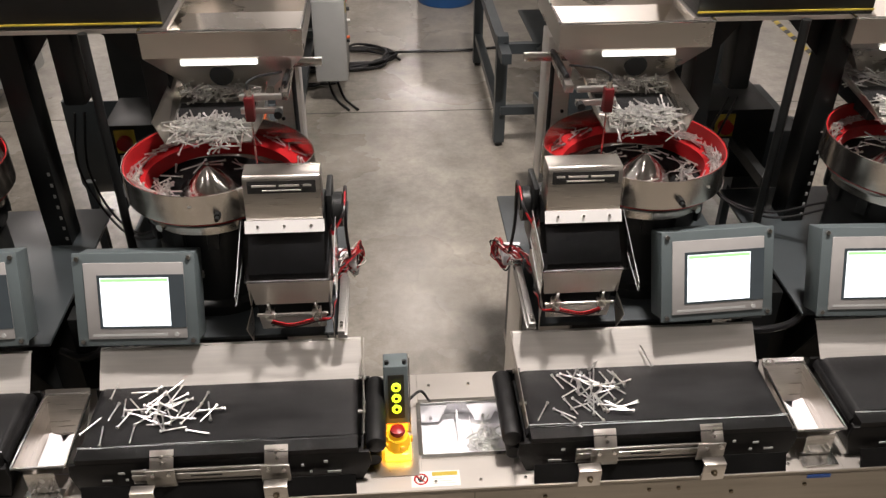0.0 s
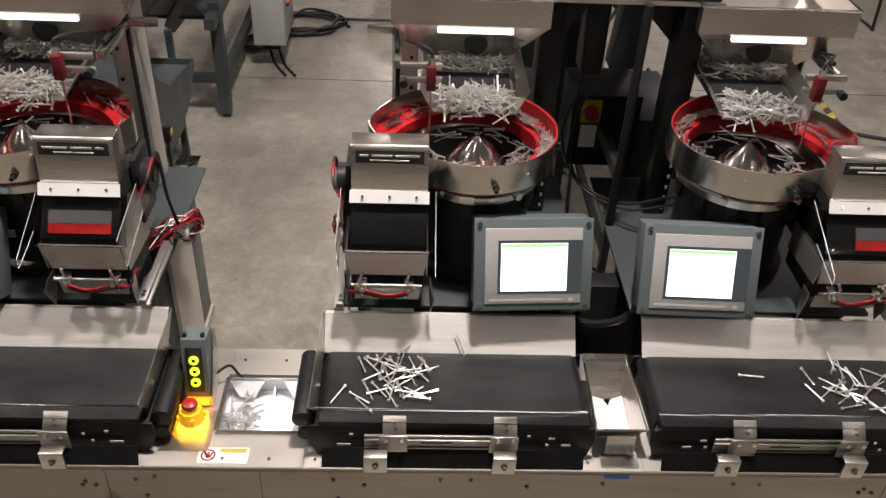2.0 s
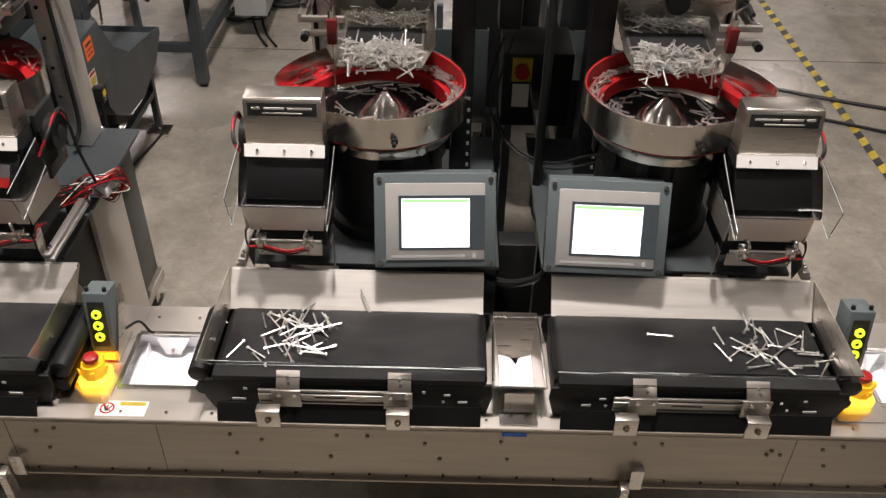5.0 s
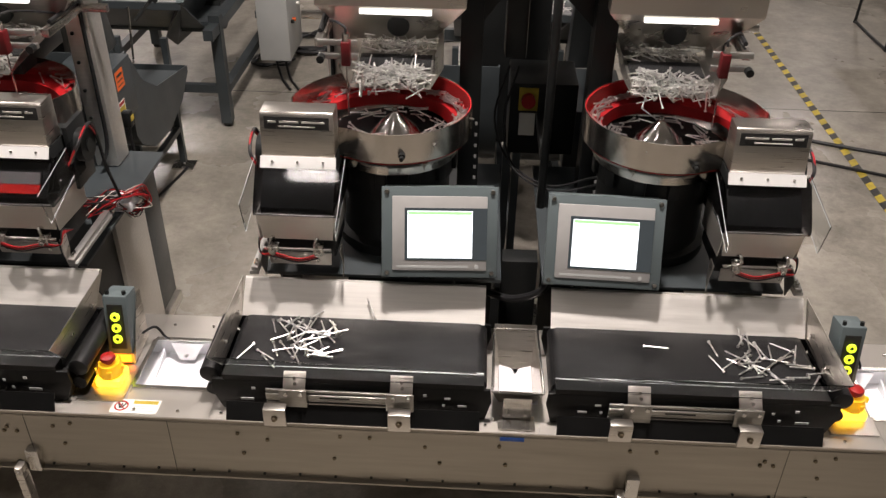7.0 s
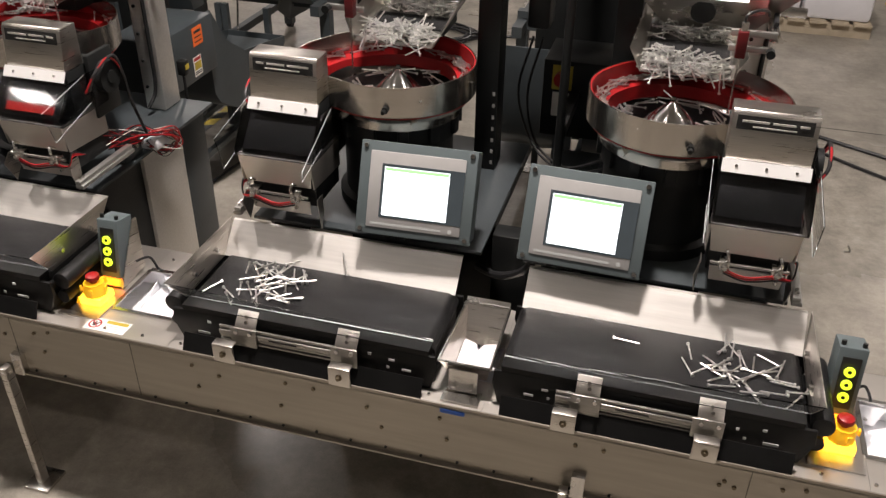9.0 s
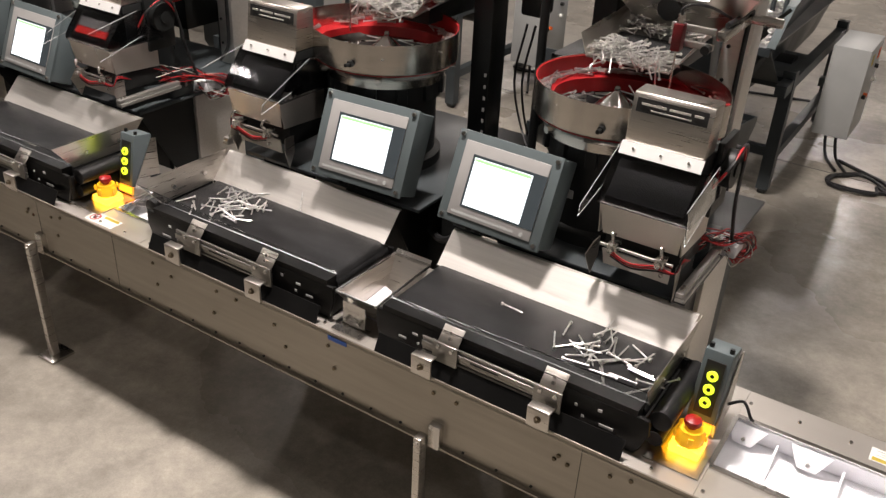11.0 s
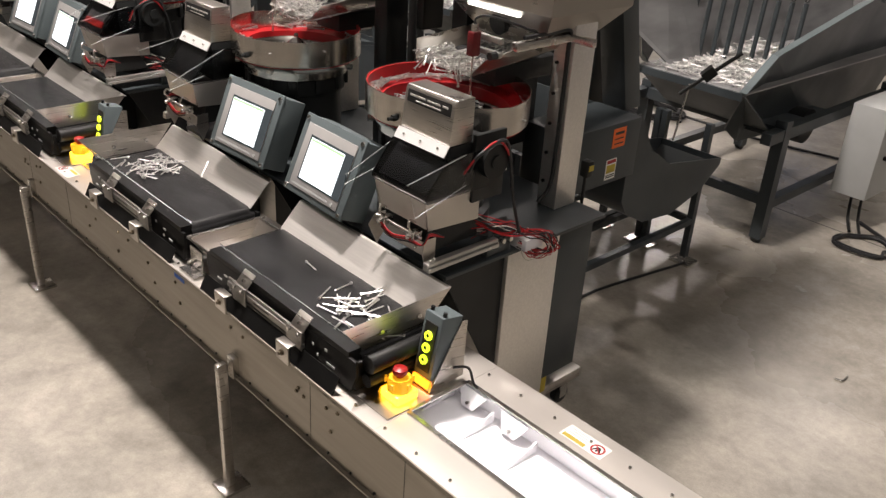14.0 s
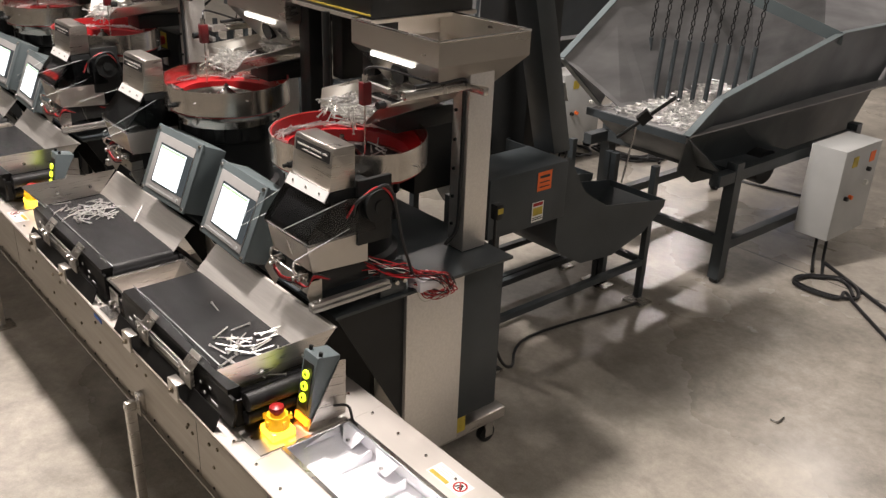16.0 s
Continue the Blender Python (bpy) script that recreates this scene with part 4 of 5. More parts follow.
    part("servo_motor", bm, BLACK, c, bevel=0.006)
    for k in range(2):
        bm = nb()
        tube(bm, [(X(u1 + 0.02), 0.48 + 0.02 * k, 1.16), (X(u1 + 0.05), 0.50, 1.215), (X(u1 + 0.055), 0.57 + 0.02 * k, 1.245), (X(u1 + 0.05), 0.63, 1.18), (X(u1 + 0.045), 0.66, 1.06), (X(u1 + 0.05), 0.70, 0.93)], 0.0032 + 0.002 * k)
        part("loop_cable", bm, (WIRE_R, WIRE_K)[k], c)
    return c, gate


def wire_bundle(cx, s, seed):
    rnd = random.Random(seed)
    c = thing("wire_bundle", "tangle of red, black and white wires with terminal blocks", "wires", "wire bundles")

    def X(u):
        return cx + s * u
    bm = nb()
    box(bm, X(0.735), X(0.80), 0.72, 0.80, 0.862, 0.900)
    part("terminal_block", bm, WHITEPL, c, "white terminal block", bevel=0.004)
    bm = nb()
    box(bm, X(0.72), X(0.755), 0.60, 0.70, 0.862, 0.96)
    part("valve_block", bm, CHARCOAL, c, bevel=0.003)
    bm = nb()
    for k in range(3):
        rod(bm, (X(0.757), 0.62 + 0.03 * k, 0.91), (X(0.775), 0.62 + 0.03 * k, 0.91), 0.008, 8)
    part("fittings", bm, STEELM, c)
    for k in range(20):
        m = (WIRE_R, WIRE_K, WIRE_R, WIRE_K, WIRE_R, WIRE_W)[k % 6]
        j = lambda q: rnd.uniform(-q, q) * 0.6
        bm = nb()
        p = [(X(0.73 + j(0.02)), 0.56 + j(0.04), 0.97 + j(0.07)), (X(0.765 + j(0.02)), 0.66 + j(0.03), 0.945 + j(0.04)), (X(0.79 + j(0.02)), 0.73 + j(0.03), 0.925 + j(0.02)),
             (X(0.81 + j(0.02)), 0.80 + j(0.04), 0.900 + j(0.03)), (X(0.815 + j(0.02)), 0.83 + j(0.035), 0.85 + j(0.035)),
             (X(0.795 + j(0.02)), 0.77 + j(0.05), 0.845 + j(0.03)), (X(0.775 + j(0.015)), 0.72 + j(0.04), 0.89 + j(0.02))]
        tube(bm, p, rnd.choice((0.0014, 0.0018, 0.0024)), 6)
        part("wire", bm, m, c)
    return c


# ---- stands under the feeders ----
def stand(cx, s):
    def X(u):
        return cx + s * u
    c = thing("feeder_stand", "stainless and charcoal machine stand on castors", "machine stand", "feeder stands")
    bm = nb()
    box(bm, X(0.06), X(0.765), 0.43, 1.16, 0.846, 0.858)
    part("table_plate", bm, CHARCOAL, c, "charcoal table plate", bevel=0.002)
    bm = nb()
    box(bm, X(0.56), X(0.735), 0.72, 0.965, 0.165, 0.846)
    part("pedestal", bm, GUARD, c, "brushed stainless pedestal", bevel=0.003)
    bm = nb()
    box(bm, X(0.40), X(0.708), 0.966, 1.175, 0.22, 0.82)
    part("control_cabinet", bm, CHARCOAL, c, "charcoal control cabinet", bevel=0.004)
    bm = nb()
    slab(bm, [(X(0.72), 0.45, 0.846), (X(0.72), 0.72, 0.846), (X(0.72), 0.72, 0.35)], 0.006)
    slab(bm, [(X(0.20), 0.45, 0.846), (X(0.20), 0.72, 0.846), (X(0.20), 0.72, 0.35)], 0.006)
    box(bm, X(0.08), X(0.56), 0.70, 0.72, 0.2, 0.846)
    part("gusset", bm, BLACK, c)
    bm = nb()
    box(bm, X(0.60), X(0.70), 0.62, 1.245, 0.122, 0.165)
    box(bm, X(0.08), X(0.18), 0.62, 1.245, 0.122, 0.165)
    box(bm, X(0.18), X(0.60), 0.90, 0.98, 0.122, 0.165)
    part("base_beam", bm, STEEL, c, bevel=0.003)
    bm = nb()
    box(bm, X(0.7005), X(0.7015), 0.99, 1.035, 0.15, 0.235)
    part("warning_sticker", bm, YELPAINT, c)
    for u in (0.65, 0.13):
        for y in (0.67, 1.195):
            bm = nb()
            rod(bm, (X(u - 0.014), y, 0.038), (X(u + 0.014), y, 0.038), 0.038, 18)
            cs = part("castor", bm, BLACK, c, "black castor wheel", bevel=0.003)
            bm = nb()
            box(bm, X(u - 0.022), X(u - 0.017), y - 0.02, y + 0.02, 0.03, 0.115)
            box(bm, X(u + 0.017), X(u + 0.022), y - 0.02, y + 0.02, 0.03, 0.115)
            box(bm, X(u - 0.03), X(u + 0.03), y - 0.035, y + 0.035, 0.110, 0.122)
            part("fork", bm, STEELM, cs)
    # stalk of the touch panel
    bm = nb()
    box(bm, X(0.19), X(0.25), 0.475, 0.52, 0.858, 1.03)
    part("panel_stalk", bm, BLACK, c, bevel=0.003)
    return c


# ---- control pendants ----
def push_station(x, y):
    c = thing("push_button_station", "grey button box with three glowing yellow-green rings", "button box", "button boxes", at=pose(x, y, TOP + 0.008, -11, 0, 0))
    bm = nb()
    box(bm, -0.034, 0.034, 0.0, 0.075, 0.03, 0.215)
    part("housing", bm, HMIGREY, c, bevel=0.004)
    bm = nb()
    box(bm, -0.022, 0.022, -0.003, 0.0, 0.05, 0.19)
    part("button_plate", bm, INK, c)
    for k in range(3):
        bm = nb()
        z = 0.083 + 0.035 * k
        lathe(bm, [(0.0055, 0), (0.0125, 0), (0.0135, 0.003), (0.0125, 0.007), (0.006, 0.007), (0.0055, 0)], 20)
        bmesh.ops.transform(bm, matrix=pose(0, -0.003, z, 90), verts=bm.verts)
        b = part("light_ring", bm, YELRING, c, "glowing yellow-green ring")
        bm = nb()
        rod(bm, (0, -0.003, z), (0, -0.009, z), 0.0052, 12)
        part("button", bm, INK, b)
    for u in (-0.024, 0.024):
        bm = nb()
        rod(bm, (u, 0.015, 0.214), (u, 0.015, 0.226), 0.006, 8)
        part("cap_screw", bm, BLACK, c)
    bm = nb()
    slab(bm, [(0.036, 0.0, 0.0), (0.036, 0.12, 0.03), (0.036, 0.09, 0.20), (0.036, 0.07, 0.20)], 0.003)
    box(bm, -0.03, 0.036, 0.005, 0.07, 0.0, 0.03)
    part("bracket", bm, STEEL, c)
    # added emissive strip: the emergency stop's orange light reflected on the box foot
    bm = nb()
    box(bm, -0.03, 0.03, -0.003, 0.004, 0.006, 0.028)
    part("amber_lens", bm, AMBER, c, "glowing amber strip standing in for reflected orange light")
    bm = nb()
    tube(bm, [(0.036, 0.075, 0.06), (0.07, 0.10, 0.07), (0.095, 0.11, 0.03), (0.10, 0.16, 0.004), (0.06, 0.24, -0.02)], 0.004)
    part("cable", bm, WIRE_K, c)
    return c


def stop_button(x, y):
    c = thing("emergency_stop", "glowing yellow emergency stop with a red mushroom button", "emergency stop", "emergency stops", at=pose(x, y, TOP + 0.004))
    bm = nb()
    box(bm, -0.075, 0.055, -0.085, 0.06, 0.0, 0.003)
    part("mount_plate", bm, STEEL, c)
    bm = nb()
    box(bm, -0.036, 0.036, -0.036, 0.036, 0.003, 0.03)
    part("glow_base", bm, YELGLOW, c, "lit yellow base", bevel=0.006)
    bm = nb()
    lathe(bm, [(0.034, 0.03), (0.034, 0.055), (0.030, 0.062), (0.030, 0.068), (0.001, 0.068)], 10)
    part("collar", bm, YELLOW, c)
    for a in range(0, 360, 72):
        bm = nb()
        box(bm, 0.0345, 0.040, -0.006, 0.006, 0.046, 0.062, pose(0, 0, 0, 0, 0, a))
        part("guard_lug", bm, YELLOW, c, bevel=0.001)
    bm = nb()
    lathe(bm, [(0.011, 0.066), (0.011, 0.076), (0.019, 0.078), (0.021, 0.084), (0.019, 0.092), (0.010, 0.096), (0.0005, 0.097)], 20)
    part("mushroom_button", bm, REDPL, c, "red mushroom button")
    bm = nb()
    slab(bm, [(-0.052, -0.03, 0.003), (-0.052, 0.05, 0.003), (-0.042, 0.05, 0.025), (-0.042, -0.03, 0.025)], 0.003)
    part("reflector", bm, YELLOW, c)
    return c


def warning_label(x, y, turn):
    c = thing("safety_sticker", "white safety sticker with a red prohibition symbol and yellow bar", "sticker", "safety stickers", at=pose(x, y, TOP + 0.0034, 0, 0, turn) @ Matrix.Diagonal((1.18, 1.18, 1, 1)))
    bm = nb()
    box(bm, -0.055, 0.055, -0.022, 0.022, 0, 0.0006)
    part("sheet", bm, WHITESTK, c)
    bm = nb()
    lathe(bm, [(0.0125, 0.0006), (0.0165, 0.0006), (0.0165, 0.0012), (0.0125, 0.0012), (0.0125, 0.0006)], 24, (-0.033, 0, 0))
    box(bm, -0.0145, 0.0145, -0.0014, 0.0014, 0.0006, 0.0012, pose(-0.033, 0, 0, 0, 0, -45))
    part("prohibition_ring", bm, REDPL, c)
    bm = nb()
    for a in (-25, 0, 25):
        box(bm, -0.002, 0.002, -0.008, 0.009, 0.0007, 0.0011, pose(-0.033 + a * 0.0002, 0, 0, 0, 0, -a))
    part("symbol", bm, INK, c)
    bm = nb()
    box(bm, -0.008, 0.05, 0.008, 0.019, 0.0006, 0.0011)
    part("yellow_bar", bm, YELPAINT, c)
    for k in range(3):
        bm = nb()
        box(bm, -0.008, 0.045 - 0.008 * (k % 2), -0.001 - 0.007 * k, 0.001 - 0.007 * k, 0.0006, 0.001)
        part("text_bar", bm, LIGHTGREY, c)
    return c


# ---- elevators and bulk bins behind ----
def elevator(cx, s):
    def X(u):
        return cx + s * u
    c = thing("bucket_elevator", "charcoal inclined elevator with a motor box and receiving trough", "elevator", "elevators")
    if s > 0:
        bm = nb()
        box(bm, X(0.19), X(0.425), 1.36, 1.80, 0.735, 0.985)
        mb = part("motor_box", bm, CHARCOAL, c, "charcoal motor box", bevel=0.005)
        for y0, y1, z0, z1, m in ((1.62, 1.70, 0.885, 0.965, ORANGE), (1.60, 1.665, 0.755, 0.84, WHITESTK)):
            bm = nb()
            box(bm, X(0.4255), X(0.427), y0, y1, z0, z1)
            st = part("sticker", bm, m, mb, "orange sticker" if m is ORANGE else "white and red warning sticker")
            if m is ORANGE:
                for k in range(3):
                    bm = nb()
                    box(bm, X(0.427), X(0.4276), y0 + 0.012, y1 - 0.012, z0 + 0.014 + 0.02 * k, z0 + 0.019 + 0.02 * k + 0.006 * (k == 2))
                    part("text_bar", bm, INK, st)
            else:
                for q0, q1, mm in ((0.068, 0.082, REDPL), (0.028, 0.062, YELPAINT), (0.008, 0.012, INK), (0.016, 0.02, INK)):
                    bm = nb()
                    box(bm, X(0.427), X(0.4276), y0 + 0.005, y1 - 0.005, z0 + q0, z0 + q1)
                    part("text_bar", bm, mm, st)
        bm = nb()
        m1 = [(1.80, 0.985), (1.90, 0.985), (1.56, 2.20), (1.46, 2.20)]
        slab(bm, [(X(0.22), y, z) for y, z in m1], s * 0.12)
        part("trunk", bm, CHARCOAL, c, "inclined charcoal trunk", bevel=0.004)
        # unseen head above the view, shaped to cast the shadow on the floor
        bm = nb()
        slab(bm, [(X(0.12), y, z) for y, z in ((1.14, 2.12), (1.30, 2.12), (1.46, 2.19), (1.80, 2.30), (1.90, 2.52), (1.62, 2.58), (1.20, 2.42))], s * 0.30)
        part("discharge_head", bm, CHARCOAL, c, "unseen charcoal discharge head that shades the floor", bevel=0.006)
        bm = nb()
        slab(bm, [(X(0.335), 1.862, 1.20), (X(0.335), 1.835, 1.28), (X(0.28), 1.835, 1.28), (X(0.28), 1.862, 1.20)], 0.002)
        part("notice", bm, WHITESTK, c)
    rim = [(1.80, 0.98), (1.84, 0.98), (1.96, 0.80), (2.12, 0.70), (2.56, 0.63)]
    boot = [(2.56, 0.60), (2.42, 0.50), (2.20, 0.44), (1.98, 0.46), (1.84, 0.54), (1.80, 0.60)]
    for u in (0.06, 0.395):
        bm = nb()
        slab(bm, [(X(u), y, z) for y, z in rim + boot], 0.006)
        part("trough_side", bm, CHARCOAL, c)
    bm = nb()
    sheet(bm, [(2.56, 0.63)] + boot + [(1.80, 0.98)], X(0.06), X(0.395), 0.005)
    part("trough_shell", bm, CHARCOAL, c, "curved charcoal trough")
    bm = nb()
    for u, y in ((0.27, 2.63), (0.02, 2.63), (0.02, 1.55), (0.27, 1.55)):
        box(bm, X(u) - 0.016, X(u) + 0.016, y - 0.016, y + 0.016, 0.03, 0.75)
    box(bm, X(0.02), X(0.27), 2.615, 2.645, 0.22, 0.25)
    for u in (0.02, 0.27):
        box(bm, X(u) - 0.015, X(u) + 0.015, 1.55, 2.63, 0.22, 0.25)
    part("leg_frame", bm, CHARCOAL, c)
    for u, y in ((0.27, 2.63), (0.02, 2.63), (0.02, 1.55), (0.27, 1.55)):
        bm = nb()
        rod(bm, (X(u), y, 0.012), (X(u), y, 0.05), 0.008, 8)
        box(bm, X(u) - 0.06, X(u) + 0.06, y - 0.05, y + 0.05, 0.0, 0.01)
        part("levelling_foot", bm, STEELM, c)
    if s > 0:
        # limit rod
        bm = nb()
        rod(bm, (X(0.28), 2.28, 0.96), (X(0.45), 2.45, 1.16), 0.009, 8)
        box(bm, -0.03, 0.03, -0.022, 0.022, -0.022, 0.022, pose(X(0.36), 2.36, 1.06, 0, -45, 40))
        part("limit_rod", bm, BLACK, c)
        # cable and plug hanging by the column
        bm = nb()
        tube(bm, [(X(0.63), 1.20, 1.0), (X(0.635), 1.19, 0.93), (X(0.63), 1.20, 0.80), (X(0.60), 1.26, 0.72)], 0.006)
        part("power_cable", bm, WIRE_K, c)
        bm = nb()
        box(bm, X(0.615), X(0.65), 1.18, 1.215, 0.94, 1.0)
        part("plug", bm, BLACK, c, bevel=0.006)
        bm = nb()
        box(bm, X(0.6505), X(0.652), 1.185, 1.21, 0.965, 0.985)
        part("plug_band", bm, YELPAINT, c)
        bm = nb()
        tube(bm, [(X(0.33), 1.42, 0.75), (X(0.40), 1.40, 0.5), (X(0.42), 1.46, 0.2), (X(0.38), 1.6, 0.05), (X(0.2), 1.9, 0.012), (X(0.3), 2.6, 0.012)], 0.007)
        part("floor_cable", bm, WIRE_K, c)
    return c


def bulk_bin(cx, s, seed):
    def X(u):
        return cx + s * u
    c = thing("bulk_bin", "large charcoal bulk bin of screws with hanging chain-held fingers", "bin", "bulk bins")
    uL, uR = -0.29, 0.345
    side = [(2.74, 0.90), (2.98, 1.05), (4.12, 1.265), (5.0, 1.265), (5.0, 0.86), (3.9, 0.60), (3.10, 0.64)]
    left = [(2.84, 0.90), (2.50, 1.19), (2.88, 1.456), (4.12, 1.62), (5.0, 1.62), (5.0, 0.86), (3.9, 0.60), (3.10, 0.64)]
    panels = [[(X(uL), 2.84, 0.90), (X(uL), 2.50, 1.19), (X(uL + 0.02), 2.88, 1.0)]]
    rise, foot = left[1:5], [(2.86, 0.90), (3.10, 0.88), (4.12, 0.87), (5.0, 0.87)]
    for a in range(3):
        (ya, za), (yb, zb), (yc, zc), (yd, zd) = rise[a], rise[a + 1], foot[a + 1], foot[a]
        panels.append([(X(uL), ya, za), (X(uL), yb, zb), (X(uL + 0.13), yc, zc), (X(uL + 0.13), yd, zd)])
    low = [(3.00, 0.62), (3.15, 0.52), (4.0, 0.46), (4.9, 0.50)]
    for a in range(3):
        (ya, za), (yb, zb), (yc, zc), (yd, zd) = side[a], side[a + 1], low[a + 1], low[a]
        panels.append([(X(uR), ya, za), (X(uR), yb, zb), (X(uR - 0.20), yc, zc), (X(uR - 0.20), yd, zd)])
    panels.append([(X(uL), 2.74, 0.895), (X(uR), 2.74, 0.895), (X(uR), 5.0, 0.87), (X(uL), 5.0, 0.87)])
    panels.append([(X(uL), 5.0, 0.86), (X(uR), 5.0, 0.86), (X(uR), 5.0, 1.265), (X(uL), 5.0, 1.62)])
    panels.append([(X(uL), 3.10, 0.64), (X(uR), 3.10, 0.64), (X(uR), 2.74, 0.895), (X(uL), 2.74, 0.895)])
    panels.append([(X(uL), 3.10, 0.64), (X(uR), 3.10, 0.64), (X(uR), 3.9, 0.60), (X(uL), 3.9, 0.60)])
    # inner left, floor and end panels are lighter grey than the others
    for n, q in enumerate(panels):
        bm = nb()
        slab(bm, q, -0.008)
        part("bin_panel", bm, BINSTEEL if n in (0, 1, 2, 3, 7, 8) else CHARCOAL, c, "lighter grey inner panel" if n in (0, 1, 2, 3, 7, 8) else "")
    for u, edge in ((uL, left[:5]), (uR, side[:4])):
        for p, q in zip(edge, edge[1:]):
            bm = nb()
            slab(bm, [(X(u) - 0.02, *p), (X(u) + 0.02, *p), (X(u) + 0.02, *q), (X(u) - 0.02, *q)], 0.006)
            part("rim_flange", bm, HMIGREY, c)
    bm = nb()
    slab(bm, [(X(uL), 2.735, 0.90), (X(uR), 2.735, 0.90), (X(uR), 2.735, 0.862), (X(uL), 2.735, 0.862)], 0.006)
    part("front_lip", bm, CHARCOAL, c)
    bm = nb()
    slab(bm, [(X(uL), 3.55, 1.52), (X(uR), 4.12, 1.20), (X(uR), 4.12, 1.27), (X(uL), 3.55, 1.59)], 0.02)
    part("cross_bar", bm, HMIGREY, c)
    for k in range(9):
        u = uL + 0.06 + k * 0.058
        yb, zt = 3.12 + 0.035 * k, 1.24
        bm = nb()
        rod(bm, (X(u), yb + 0.02, zt), (X(u), yb, 0.905), 0.013, 10)
        fg = part("finger", bm, CHARCOAL, c)
        bm = nb()
        for j in range(7):
            z0, y0 = 1.245 + 0.036 * j, yb + 0.02 + 0.003 * j
            m = pose(X(u), y0, z0 + 0.016, 0, 0, 90 * (j % 2)) @ pose(0, 0, 0, 90)
            pts = [m @ Vector((0.010 * math.cos(a), 0.019 * math.sin(a), 0)) for a in [2 * math.pi * i / 8 for i in range(9)]]
            tube(bm, pts, 0.0034, 5, 1)
        part("chain", bm, BLACK, fg)
    bm = nb()
    for u, y in ((0.385, 3.17), (-0.48, 3.20), (0.385, 4.46), (-0.48, 4.46)):
        box(bm, X(u) - 0.032, X(u) + 0.032, y - 0.032, y + 0.032, 0.03, 0.70)
    for u in (0.385, -0.48):
        box(bm, X(u) - 0.025, X(u) + 0.025, 3.19, 4.5, 0.20, 0.25)
        box(bm, X(u) - 0.028, X(u) + 0.028, 3.0, 4.5, 0.60, 0.66)
    box(bm, X(-0.48), X(0.385), 3.15, 3.19, 0.60, 0.66)
    box(bm, X(-0.48), X(0.385), 3.15, 3.19, 0.22, 0.27)
    part("leg_frame", bm, CHARCOAL, c)
    for u, y in ((0.385, 3.17), (-0.48, 3.20), (0.385, 4.46), (-0.48, 4.46)):
        bm = nb()
        rod(bm, (X(u) - 0.02, y, 0.032), (X(u) + 0.02, y, 0.032), 0.032, 14)
        part("castor", bm, BLACK, c)
    bm = nb()
    rod(bm, (X(0.05), 3.65, 0.55), (X(0.30), 3.65, 0.55), 0.10, 20)
    part("vibrator_motor", bm, BLACK, c)
    bm = nb()
    rod(bm, (X(0.1), 2.66, 0.90), (X(0.1), 2.60, 0.62), 0.006, 6)
    part("hanging_chain", bm, STEELM, c)

    def inbin(rnd):
        y = 2.78 + rnd.random() ** 0.8 * 0.9
        return X(rnd.uniform(uL + 0.05 + 0.1 * min(max((y - 2.78) / 0.3, 0), 1), uR - 0.04 - 0.13 * min(max((y - 2.78) / 0.7, 0), 1))), y, 0.903 - 0.01 * (y - 2.74) + 0.004 + rnd.random() * (0.008 + 0.08 * max(0, y - 2.95)), 8
    heap("screw_heap", "loose bright screws spread in the bulk bin", 1300 if s > 0 else 500, inbin, seed)
    k = thing("control_enclosure", "light grey steel control enclosure with selector switches", "control box", "control enclosures")
    bm = nb()
    x0, x1 = X(0.46), X(0.665)
    box(bm, x0, x1, 3.80, 4.22, 0.18, 0.71)
    body = part("enclosure", bm, LIGHTGREY, k, bevel=0.006)
    xf = X(0.6655)
    for y, z, m in ((3.90, 0.42, BLACK), (3.95, 0.42, ORANGE), (4.10, 0.48, WHITESTK), (4.13, 0.63, ORANGE), (3.93, 0.63, YELPAINT), (4.10, 0.56, INK)):
        bm = nb()
        if m in (WHITESTK, ORANGE, YELPAINT) and z > 0.55:
            box(bm, xf - 0.002, xf + 0.002, y - 0.03, y + 0.03, z - 0.03, z + 0.03)
        else:
            rod(bm, (xf - 0.004, y, z), (xf + s * 0.02, y, z), 0.013, 12)
        part("switch", bm, m, body)
    bm = nb()
    for u in (0.52, 0.58):
        rod(bm, (X(u), 4.0, 0.18), (X(u), 4.0, 0.15), 0.014, 10)
        tube(bm, [(X(u), 4.0, 0.15), (X(u + 0.01), 3.98, 0.08), (X(u + 0.05), 3.9, 0.014), (X(u + 0.14), 3.72, 0.014)], 0.009)
    part("cable_gland", bm, BLACK, body)
    bm = nb()
    box(bm, X(0.40), X(0.46), 4.0, 4.06, 0.40, 0.45)
    part("support_arm", bm, HMIGREY, k)
    return c


def cable_coil(x, y, r, turns, seed, name="cable_coil", tail=None):
    rnd = random.Random(seed)
    pts = []
    for k in range(turns * 8 + 1):
        a = k * math.pi / 4
        rr = r * (0.75 + 0.35 * rnd.random())
        pts.append((x + rr * math.cos(a) + rnd.uniform(-1, 1) * r * 0.18, y + rr * 0.8 * math.sin(a) + rnd.uniform(-1, 1) * r * 0.15, 0.011 + 0.004 * (k // 8) + rnd.random() * 0.006))
    if tail:
        pts += tail
    bm = nb()
    tube(bm, pts, 0.0095, 8, 5)
    return tagged(part(name, bm, WIRE_K), "black power cable coiled on the concrete floor", "cable")


